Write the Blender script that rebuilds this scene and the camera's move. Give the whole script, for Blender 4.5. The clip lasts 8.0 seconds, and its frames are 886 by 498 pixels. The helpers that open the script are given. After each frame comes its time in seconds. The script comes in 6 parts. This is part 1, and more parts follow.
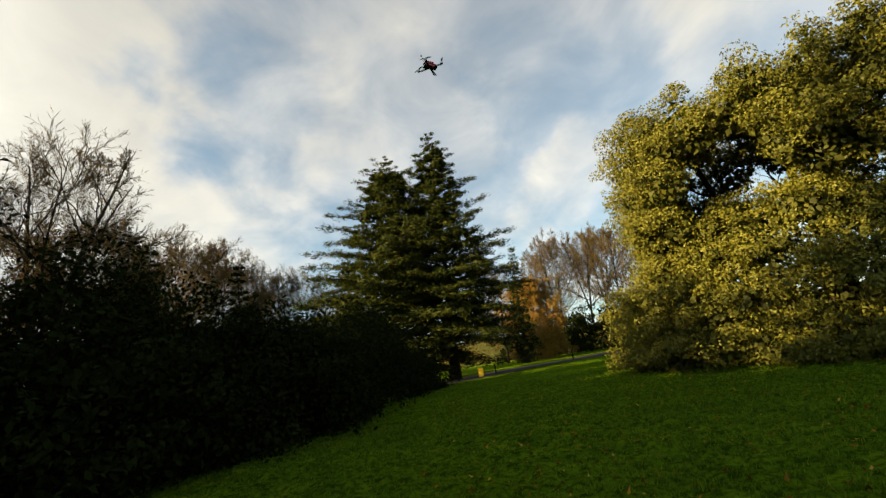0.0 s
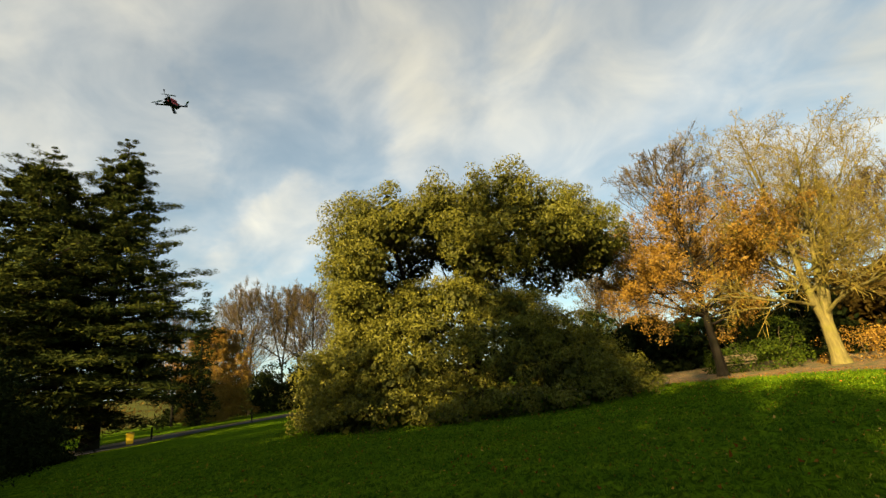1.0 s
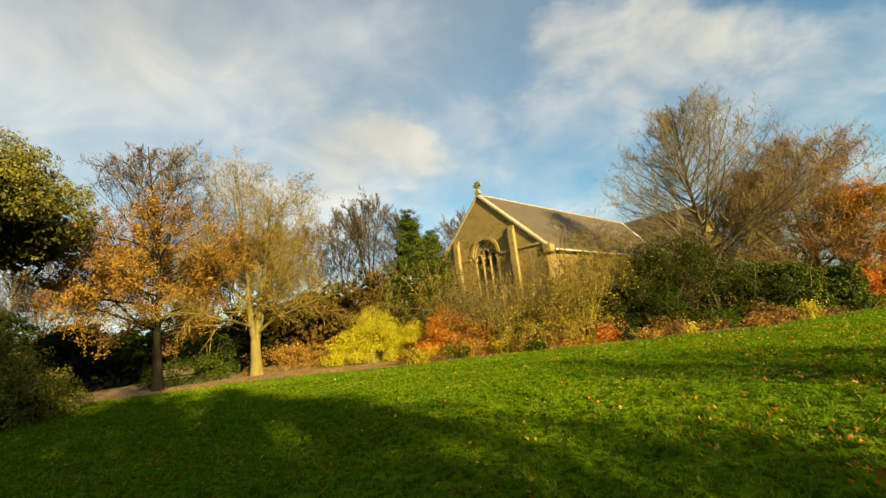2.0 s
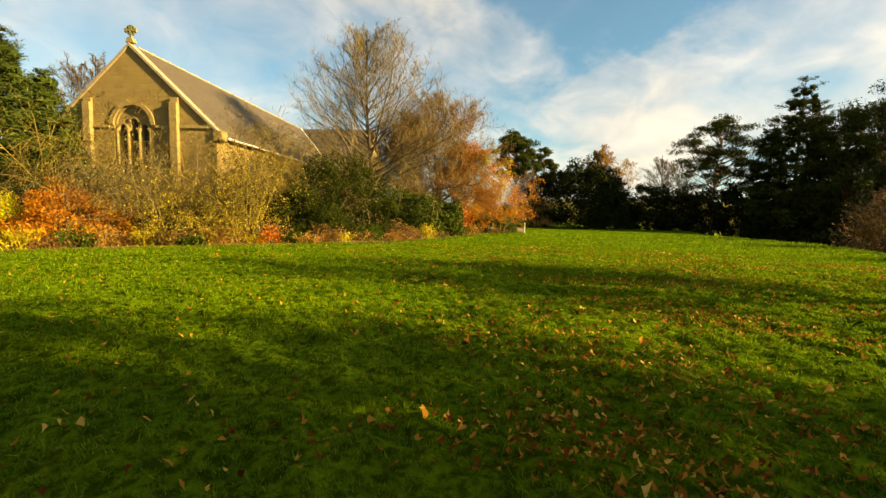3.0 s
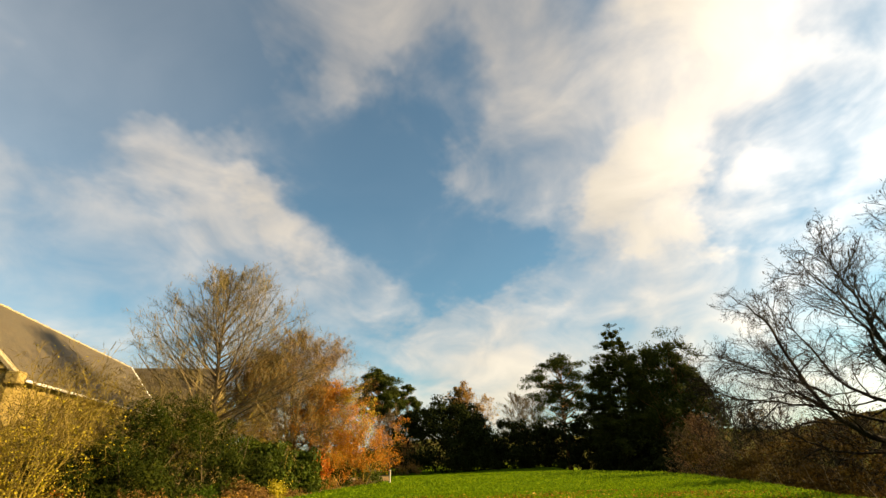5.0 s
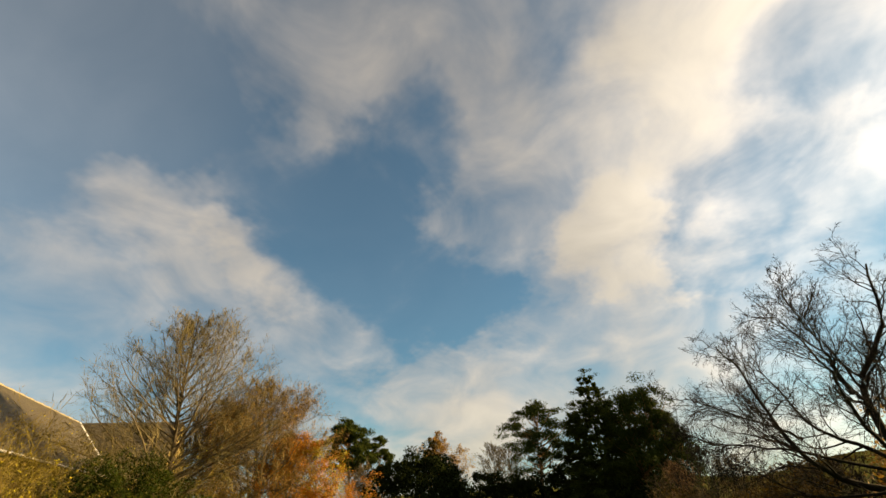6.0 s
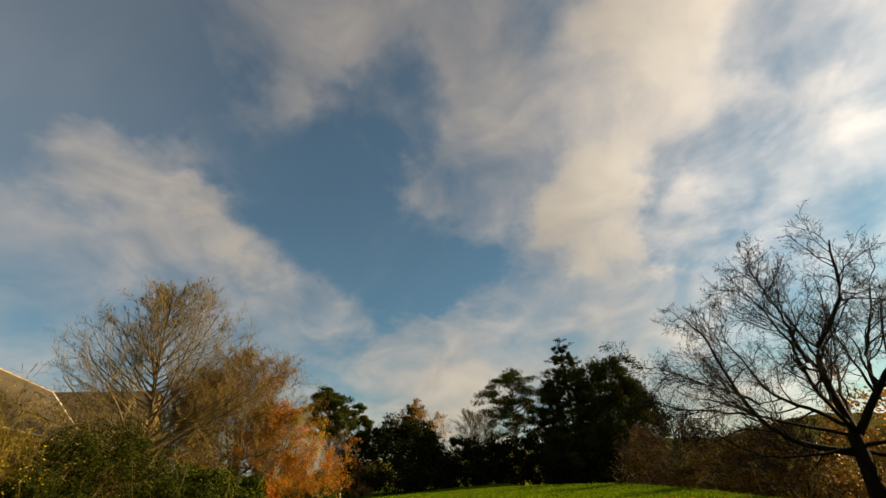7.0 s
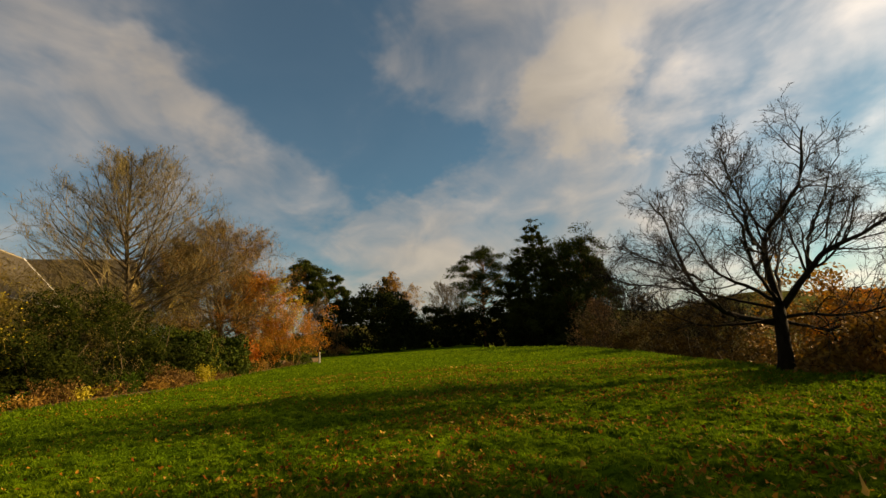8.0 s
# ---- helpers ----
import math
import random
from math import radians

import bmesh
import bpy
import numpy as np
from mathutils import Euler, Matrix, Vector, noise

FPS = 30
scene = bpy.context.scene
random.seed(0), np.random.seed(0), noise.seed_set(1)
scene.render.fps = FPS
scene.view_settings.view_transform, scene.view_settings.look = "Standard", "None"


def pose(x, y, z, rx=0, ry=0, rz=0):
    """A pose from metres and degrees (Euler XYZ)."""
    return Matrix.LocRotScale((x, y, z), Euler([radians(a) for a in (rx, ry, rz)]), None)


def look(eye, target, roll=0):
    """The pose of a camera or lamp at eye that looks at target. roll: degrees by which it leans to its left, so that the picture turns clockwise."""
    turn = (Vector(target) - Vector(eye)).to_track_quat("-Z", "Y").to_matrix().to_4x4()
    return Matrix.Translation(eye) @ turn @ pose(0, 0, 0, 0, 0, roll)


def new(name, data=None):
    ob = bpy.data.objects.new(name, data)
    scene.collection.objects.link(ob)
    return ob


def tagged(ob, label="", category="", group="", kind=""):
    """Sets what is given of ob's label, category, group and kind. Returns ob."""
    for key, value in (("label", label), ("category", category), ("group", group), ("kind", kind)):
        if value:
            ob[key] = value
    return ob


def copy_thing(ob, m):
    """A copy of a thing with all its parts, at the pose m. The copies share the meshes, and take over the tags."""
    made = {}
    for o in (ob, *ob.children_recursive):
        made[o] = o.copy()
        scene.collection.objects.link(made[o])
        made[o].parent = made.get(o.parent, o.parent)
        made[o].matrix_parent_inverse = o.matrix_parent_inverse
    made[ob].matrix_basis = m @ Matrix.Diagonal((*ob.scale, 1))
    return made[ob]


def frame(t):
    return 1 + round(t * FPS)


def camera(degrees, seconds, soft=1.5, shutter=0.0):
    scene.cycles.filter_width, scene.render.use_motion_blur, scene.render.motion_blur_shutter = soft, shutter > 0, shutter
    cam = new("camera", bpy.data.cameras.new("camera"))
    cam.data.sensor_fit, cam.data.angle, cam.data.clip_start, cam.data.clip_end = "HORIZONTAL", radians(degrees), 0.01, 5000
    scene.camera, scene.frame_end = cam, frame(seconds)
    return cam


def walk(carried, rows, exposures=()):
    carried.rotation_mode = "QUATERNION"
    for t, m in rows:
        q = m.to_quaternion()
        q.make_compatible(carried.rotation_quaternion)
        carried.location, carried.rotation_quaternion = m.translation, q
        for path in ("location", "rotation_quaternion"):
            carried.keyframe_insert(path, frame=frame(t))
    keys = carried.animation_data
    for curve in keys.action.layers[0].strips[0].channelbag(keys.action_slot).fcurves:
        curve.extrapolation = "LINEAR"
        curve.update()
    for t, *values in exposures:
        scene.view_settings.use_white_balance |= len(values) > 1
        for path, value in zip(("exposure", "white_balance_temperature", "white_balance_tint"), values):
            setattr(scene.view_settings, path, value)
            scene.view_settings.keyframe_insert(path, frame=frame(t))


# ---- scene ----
cam = camera(90.8, 8.0, soft=1.45, shutter=0.0)
walk(cam, [
    (0, pose(0.522, 0.073, 1.593, 104.66, 8.30, -0.88)),
    (0.5, pose(0.446, -0.179, 1.594, 107.50, 9.11, -13.27)),
    (1, pose(0.295, -0.443, 1.606, 106.66, 7.10, -39.60)),
    (1.2, pose(0.247, -0.657, 1.621, 107.47, 7.31, -52.06)),
    (2.3, pose(-0.095, -0.204, 1.552, 93.53, 4.07, -120.91)),
    (2.5, pose(-0.093, -0.182, 1.562, 88.83, 1.95, -130.02)),
    (3, pose(-0.027, -0.076, 1.588, 85.17, -1.22, -146.24)),
    (3.5, pose(-0.002, 0.002, 1.611, 89.00, -0.50, -155.00)),
    (4, pose(-0.043, 0.057, 1.615, 97.27, 1.77, -158.25)),
    (4.5, pose(-0.089, 0.067, 1.611, 107.58, 2.12, -159.77)),
    (5, pose(0.021, 0.153, 1.597, 115.40, 2.24, -163.26)),
    (6.5, pose(0.102, 0.221, 1.576, 121.30, 4.05, -167.17)),
    (7, pose(0.094, 0.215, 1.583, 117.14, 4.33, -168.93)),
    (7.5, pose(0.059, 0.179, 1.589, 113.58, 4.17, -170.55)),
    (8, pose(-0.107, 0.038, 1.546, 101.10, 3.80, -172.27)),
], exposures=[(0.0, 2.02, 7200, 7), (1.2, 1.95, 7350, 4), (2.3, 1.92, 7550, 7), (3.5, 2.24, 8800, 13), (4.5, 2.05, 8250, 12), (6.0, 1.49, 7950, 12), (8.0, 0.98, 8100, 15)])

# ---- light: low winter sun through broken cloud ----
SUN_AZ, SUN_EL = 253.0, 18.0          # clockwise from +y, degrees
sun = new("sun", bpy.data.lights.new("sun", "SUN"))
sun.data.energy, sun.data.angle, sun.data.color = 5.0, radians(0.8), (1.0, 0.78, 0.45)
_a, _e = radians(SUN_AZ), radians(SUN_EL)
sun_dir = Vector((math.sin(_a) * math.cos(_e), math.cos(_a) * math.cos(_e), math.sin(_e)))
sun.matrix_world = look(sun_dir * 60, (0, 0, 0))

world = bpy.data.worlds.new("world")
scene.world = world
world.use_nodes = True


class Net:
    """Short-hand for a node tree."""

    def __init__(self, tree):
        self.tree = tree
        tree.nodes.clear()

    def add(self, kind, **values):
        node = self.tree.nodes.new(kind)
        for key, value in values.items():
            self.put(node.inputs[key], value)
        return node

    def put(self, socket, value):
        if isinstance(value, bpy.types.NodeSocket):
            self.tree.links.new(value, socket)
        else:
            socket.default_value = value

    def math(self, op, a, b=None, c=None, clamp=False):
        node = self.tree.nodes.new("ShaderNodeMath")
        node.operation, node.use_clamp = op, clamp
        for socket, value in zip(node.inputs, (a, b, c)):
            if value is not None:
                self.put(socket, value)
        return node.outputs[0]

    def vmath(self, op, a, b=None):
        node = self.tree.nodes.new("ShaderNodeVectorMath")
        node.operation = op
        self.put(node.inputs[0], a)
        if b is not None:
            self.put(node.inputs[1], b)
        return node.outputs["Value"] if op in ("DOT_PRODUCT", "LENGTH", "DISTANCE") else node.outputs[0]

    def noise(self, vector, scale, detail=4.0, rough=0.55, distortion=0.0):
        node = self.add("ShaderNodeTexNoise", Scale=scale, Detail=detail, Roughness=rough, Distortion=distortion)
        if vector is not None:
            self.put(node.inputs["Vector"], vector)
        return node.outputs[0]

    def ramp(self, fac, stops, smooth=False):
        node = self.tree.nodes.new("ShaderNodeValToRGB")
        self.put(node.inputs[0], fac)
        node.color_ramp.interpolation = "EASE" if smooth else "LINEAR"
        for i, (at, col) in enumerate(stops):
            e = node.color_ramp.elements[i] if i < 2 else node.color_ramp.elements.new(at)
            e.position, e.color = at, (*col, 1.0) if len(col) == 3 else col
        return node.outputs[0]

    def grey(self, fac, lo, hi):
        """A smooth step of fac from lo to hi."""
        node = self.add("ShaderNodeMapRange")
        node.interpolation_type = "SMOOTHSTEP"
        for i, value in enumerate((fac, lo, hi, 0.0, 1.0)):
            self.put(node.inputs[i], value)
        return node.outputs[0]

    def mix(self, fac, a, b, blend="MIX"):
        node = self.tree.nodes.new("ShaderNodeMix")
        node.data_type, node.blend_type = "RGBA", blend
        self.put(node.inputs[0], fac)
        for socket, value in ((node.inputs[6], a), (node.inputs[7], b)):
            self.put(socket, value if isinstance(value, bpy.types.NodeSocket) else (*value, 1.0))
        return node.outputs[2]


def polar(az, r, z=None):
    """Plan point at r metres in the direction az, degrees clockwise from +y."""
    x, y = r * math.sin(radians(az)), r * math.cos(radians(az))
    return (x, y) if z is None else (x, y, z)


def sky_dir(az, el):
    return (math.sin(radians(az)) * math.cos(radians(el)), math.cos(radians(az)) * math.cos(radians(el)), math.sin(radians(el)))


def build_sky():
    net = Net(world.node_tree)
    sky = net.add("ShaderNodeTexSky")
    sky.sky_type, sky.sun_disc = "NISHITA", False
    sky.sun_elevation, sky.sun_rotation = radians(SUN_EL), radians(SUN_AZ)
    sky.altitude, sky.dust_density, sky.ozone_density = 150.0, 0.6, 2.0
    way = net.add("ShaderNodeTexCoord").outputs["Generated"]
    axes = net.add("ShaderNodeSeparateXYZ", Vector=way)
    up = net.math("MAXIMUM", axes.outputs[2], 0.0)
    flat = net.math("DIVIDE", 1.0, net.math("ADD", up, 0.36))
    over = net.vmath("MULTIPLY", way, net.add("ShaderNodeCombineXYZ", X=flat, Y=flat, Z=0.3).outputs[0])
    # the cloud sheet drifts along one heading: stretch the field that way
    turn = net.add("ShaderNodeMapping", Vector=over, Rotation=(0, 0, radians(20)), Scale=(1.0, 0.9, 1.0)).outputs[0]
    bulk = net.noise(turn, 1.5, 6.0, 0.52, 0.3)
    wisp = net.noise(turn, 4.2, 6.0, 0.52, 0.5)
    curl = net.add("ShaderNodeTexNoise", Vector=turn, Scale=2.6, Detail=5.0, Roughness=0.6).outputs["Color"]
    bent = net.vmath("ADD", way, net.vmath("MULTIPLY", net.vmath("SUBTRACT", curl, (0.5, 0.5, 0.5)), (0.6, 0.6, 0.5)))
    bent = net.vmath("NORMALIZE", bent)
    field = net.math("ADD", net.math("MULTIPLY", bulk, 0.55), net.math("MULTIPLY", wisp, 0.45))
    # broad banks and openings of the cloud cover: heading, height, half width in degrees, amount
    for az, el, wide, amount in CLOUDS:
        near = net.vmath("DOT_PRODUCT", bent, sky_dir(az, el))
        field = net.math("ADD", field, net.math("MULTIPLY", net.grey(near, math.cos(radians(wide)), 1.0), amount))
    field = net.math("ADD", field, net.math("MULTIPLY", net.grey(up, 0.28, 0.05), 0.08))
    cover = net.grey(field, 0.36, 0.78)
    thick = net.grey(field, 0.55, 0.85)
    toward = net.grey(net.vmath("DOT_PRODUCT", way, tuple(sun_dir)), 0.45, 1.0)
    tone = net.math("ADD", 0.92, net.math("MULTIPLY", thick, 0.05))
    tone = net.math("ADD", tone, net.math("MULTIPLY", toward, 1.75))
    tone = net.math("MULTIPLY", tone, net.math("ADD", 0.60, net.math("MULTIPLY", wisp, 0.80)))
    tone = net.math("MULTIPLY", tone, net.math("SUBTRACT", 1.02, net.math("MULTIPLY", net.grey(up, 0.30, 0.95), 0.30)))
    tone = net.math("MULTIPLY", tone, CLOUD)
    tint = net.mix(thick, (0.97, 0.965, 0.98), (1.0, 0.955, 0.86))
    cloud = net.vmath("MULTIPLY", tint, net.add("ShaderNodeCombineXYZ", X=tone, Y=tone, Z=tone).outputs[0])
    clear = net.vmath("MULTIPLY", sky.outputs[0], (SKY * 0.60, SKY * 1.22, SKY * 1.34))
    veil = net.math("MULTIPLY", net.grey(net.vmath("DOT_PRODUCT", way, sky_dir(50, 25)), 0.1, 0.9), 0.42)
    cover = net.math("ADD", 0.07, net.math("MULTIPLY", net.math("ADD", veil, net.math("MULTIPLY", cover, net.math("SUBTRACT", 1.0, veil))), 0.76))
    colour = net.mix(cover, clear, cloud)
    back = net.add("ShaderNodeBackground", Color=colour, Strength=1.0)
    net.tree.links.new(back.outputs[0], net.add("ShaderNodeOutputWorld").inputs[0])


SKY, CLOUD = 0.037, 0.240
CLOUDS = [(78, 36, 18, 0.05), (118, 43, 13, -0.12), (156, 58, 18, 0.07), (176, 47, 9, 0.04), (212, 25, 6, -0.08), (184, 23, 7, 0.08), (322, 27, 30, 0.26), (337, 34, 13, -0.22), (356, 36, 20, 0.10), (29, 31, 10, -0.07), (17, 31, 8, -0.08), (12, 25, 6, -0.06), (19, 20, 9, 0.14),
          (52, 42, 10, -0.10), (36, 42, 18, 0.08), (58, 32, 22, 0.12), (93, 29, 7, 0.04), (90, 20, 14, 0.16), (110, 26, 9, -0.10), (98, 21, 10, 0.12),
          (125, 36, 16, -0.20), (150, 33, 13, -0.22), (162, 26, 12, -0.20), (154, 18, 9, -0.06), (115, 40, 16, -0.18), (161, 45, 9, -0.14),
          (130, 30, 9, 0.18), (141, 27, 8, 0.12), (118, 46, 16, -0.10), (207, 31, 10, 0.08), (213, 34, 24, 0.16), (226, 50, 24, 0.20), (190, 26, 9, 0.16), (203, 24, 7, -0.10), (228, 36, 9, -0.16), (167, 11, 14, 0.12), (186, 14, 20, 0.09), (205, 9, 14, 0.05)]
build_sky()

# ---- materials ----


def material(name, build):
    mat = bpy.data.materials.new(name)
    mat.use_nodes = True
    net = Net(mat.node_tree)
    shader = build(net)
    net.tree.links.new(shader, net.add("ShaderNodeOutputMaterial").inputs[0])
    return mat


def leaf_material(name, stops, rough=0.55, through_light=0.3, spec=0.3):
    """Foliage: each leaf takes its own shade from the stops, a slow drift runs over the crown, and some light shines through."""
    def build(net):
        own = net.add("ShaderNodeNewGeometry").outputs["Random Per Island"]
        drift = net.noise(net.add("ShaderNodeTexCoord").outputs["Object"], 0.7, 3.0)
        fac = net.math("ADD", net.math("MULTIPLY", own, 0.65), net.math("MULTIPLY", net.math("SUBTRACT", drift, 0.3), 0.8), clamp=True)
        colour = net.ramp(fac, [(i / (len(stops) - 1), c) for i, c in enumerate(stops)])
        top = net.add("ShaderNodeBsdfPrincipled", **{"Base Color": colour, "Roughness": rough, "Specular IOR Level": spec})
        back = net.add("ShaderNodeBsdfTranslucent", Color=colour)
        return mixed(net, through_light, top, back)
    return material(name, build)


def mixed(net, fac, a, b):
    node = net.tree.nodes.new("ShaderNodeMixShader")
    net.put(node.inputs[0], fac)
    net.tree.links.new(a.outputs[0], node.inputs[1])
    net.tree.links.new(b.outputs[0], node.inputs[2])
    return node.outputs[0]


def bark_material(name, dark, light, moss=None, scale=9.0):
    def build(net):
        at = net.add("ShaderNodeTexCoord").outputs["Object"]
        long = net.add("ShaderNodeMapping", Vector=at, Scale=(1.0, 1.0, 0.22)).outputs[0]
        grain = net.noise(long, scale, 6.0, 0.65)
        colour = net.ramp(grain, [(0.3, dark), (0.7, light)])
        if moss:
            patch = net.grey(net.noise(at, 1.3, 4.0), 0.48, 0.66)
            colour = net.mix(net.math("MULTIPLY", patch, 0.8), colour, moss)
        bump = net.add("ShaderNodeBump", Strength=1.0, Distance=0.06, Height=grain)
        return net.add("ShaderNodeBsdfPrincipled", **{"Base Color": colour, "Roughness": 0.9, "Specular IOR Level": 0.08, "Normal": bump.outputs[0]}).outputs[0]
    return material(name, build)


def plain_material(name, a, b, scale=6.0, rough=0.6, metal=0.0, bump=0.2):
    def build(net):
        at = net.add("ShaderNodeTexCoord").outputs["Object"]
        grain = net.noise(at, scale, 5.0)
        colour = net.ramp(grain, [(0.3, a), (0.7, b)])
        rise = net.add("ShaderNodeBump", Strength=bump, Distance=0.02, Height=grain)
        return net.add("ShaderNodeBsdfPrincipled", **{"Base Color": colour, "Roughness": rough, "Metallic": metal, "Normal": rise.outputs[0]}).outputs[0]
    return material(name, build)


def grass_ground(net):
    at = net.add("ShaderNodeTexCoord").outputs["Object"]
    broad = net.noise(at, 0.22, 4.0)
    mid = net.noise(at, 1.7, 5.0, 0.6)
    fine = net.noise(at, 26.0, 4.0, 0.7)
    colour = net.ramp(mid, [(0.25, (0.030, 0.074, 0.005)), (0.5, (0.090, 0.162, 0.008)), (0.75, (0.178, 0.248, 0.012))])
    colour = net.mix(net.grey(broad, 0.45, 0.7), colour, (0.104, 0.164, 0.006))
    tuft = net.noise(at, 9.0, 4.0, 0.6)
    # dark gaps between tufts: the shadow there is painted into the grass colour
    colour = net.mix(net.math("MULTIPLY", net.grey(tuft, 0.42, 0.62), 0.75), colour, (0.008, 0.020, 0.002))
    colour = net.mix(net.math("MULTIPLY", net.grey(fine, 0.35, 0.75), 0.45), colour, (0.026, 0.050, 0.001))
    # past the park: heath and rough pasture
    heath = net.ramp(net.noise(at, 0.012, 4.0), [(0.35, (0.050, 0.040, 0.015)), (0.5, (0.075, 0.080, 0.022)), (0.65, (0.045, 0.045, 0.016))])
    colour = net.mix(net.grey(net.vmath("LENGTH", at), 60.0, 170.0), colour, heath)
    rise = net.add("ShaderNodeBump", Strength=1.0, Distance=0.16, Height=net.math("ADD", net.math("MULTIPLY", fine, 0.4), net.math("ADD", mid, net.math("MULTIPLY", tuft, 0.7))))
    return net.add("ShaderNodeBsdfPrincipled", **{"Base Color": colour, "Roughness": 1.0, "Specular IOR Level": 0.0, "Normal": rise.outputs[0]}).outputs[0]


def litter_ground(net):
    at = net.add("ShaderNodeTexCoord").outputs["Object"]
    cell = net.add("ShaderNodeTexVoronoi", Vector=at, Scale=11.0)
    shade = net.noise(at, 1.2, 4.0)
    pick = net.add("ShaderNodeSeparateColor", Color=cell.outputs["Color"]).outputs[0]
    colour = net.ramp(pick, [(0.0, (0.055, 0.028, 0.008)), (0.5, (0.20, 0.100, 0.022)), (1.0, (0.38, 0.21, 0.045))])
    colour = net.mix(net.grey(shade, 0.42, 0.62), colour, (0.085, 0.080, 0.010))
    rise = net.add("ShaderNodeBump", Strength=0.8, Distance=0.05, Height=cell.outputs["Distance"])
    return net.add("ShaderNodeBsdfPrincipled", **{"Base Color": colour, "Roughness": 0.9, "Normal": rise.outputs[0]}).outputs[0]


def asphalt(net):
    at = net.add("ShaderNodeTexCoord").outputs["Object"]
    fine, broad = net.noise(at, 40.0, 3.0), net.noise(at, 0.5, 4.0)
    colour = net.mix(broad, (0.022, 0.022, 0.023), (0.048, 0.045, 0.041))
    rise = net.add("ShaderNodeBump", Strength=0.4, Distance=0.01, Height=fine)
    return net.add("ShaderNodeBsdfPrincipled", **{"Base Color": colour, "Roughness": 0.95, "Specular IOR Level": 0.1, "Normal": rise.outputs[0]}).outputs[0]


def coursed_stone(net):
    """Squared rubble in courses, weathered, with lichen."""
    at = net.add("ShaderNodeTexCoord").outputs["Object"]
    axes = net.add("ShaderNodeSeparateXYZ", Vector=at)
    flat = net.add("ShaderNodeCombineXYZ", X=net.math("ADD", axes.outputs[0], axes.outputs[1]), Y=axes.outputs[2], Z=0.0).outputs[0]
    brick = net.add("ShaderNodeTexBrick", Vector=flat, Scale=1.0, **{
        "Color1": (0.215, 0.152, 0.038, 1), "Color2": (0.180, 0.126, 0.033, 1), "Mortar": (0.170, 0.120, 0.033, 1),
        "Mortar Size": 0.012, "Mortar Smooth": 0.4, "Bias": 0.0, "Brick Width": 0.52, "Row Height": 0.24})
    stain = net.noise(at, 0.6, 6.0, 0.65)
    grain = net.noise(at, 14.0, 5.0, 0.65)
    colour = net.mix(net.grey(stain, 0.5, 0.75), brick.outputs[0], (0.115, 0.082, 0.020))
    colour = net.mix(net.math("MULTIPLY", net.grey(grain, 0.5, 0.8), 0.5), colour, (0.25, 0.185, 0.050))
    rise = net.add("ShaderNodeBump", Strength=0.7, Distance=0.03, Height=net.math("SUBTRACT", grain, net.math("MULTIPLY", brick.outputs["Fac"], 1.2)))
    return net.add("ShaderNodeBsdfPrincipled", **{"Base Color": colour, "Roughness": 0.9, "Normal": rise.outputs[0]}).outputs[0]


def roof_slates(net):
    at = net.add("ShaderNodeTexCoord").outputs["UV"]
    brick = net.add("ShaderNodeTexBrick", Vector=at, Scale=1.0, **{
        "Color1": (0.074, 0.056, 0.026, 1), "Color2": (0.046, 0.036, 0.018, 1), "Mortar": (0.022, 0.018, 0.011, 1),
        "Mortar Size": 0.012, "Mortar Smooth": 0.3, "Brick Width": 0.30, "Row Height": 0.22})
    stain = net.noise(at, 0.5, 6.0, 0.65)
    grain = net.noise(at, 9.0, 5.0)
    colour = net.mix(net.grey(stain, 0.45, 0.72), brick.outputs[0], (0.050, 0.036, 0.018))
    colour = net.mix(net.math("MULTIPLY", net.grey(grain, 0.56, 0.7), 0.5), colour, (0.16, 0.125, 0.055))
    rise = net.add("ShaderNodeBump", Strength=0.8, Distance=0.03, Height=net.math("SUBTRACT", grain, brick.outputs["Fac"]))
    return net.add("ShaderNodeBsdfPrincipled", **{"Base Color": colour, "Roughness": 0.8, "Normal": rise.outputs[0]}).outputs[0]


def leaded_glass(net):
    at = net.add("ShaderNodeTexCoord").outputs["Object"]
    return net.add("ShaderNodeBsdfPrincipled", **{"Base Color": net.ramp(net.noise(at, 7.0, 2.0), [(0.3, (0.012, 0.013, 0.016)), (0.7, (0.03, 0.032, 0.036))]),
                   "Roughness": 0.25}).outputs[0]


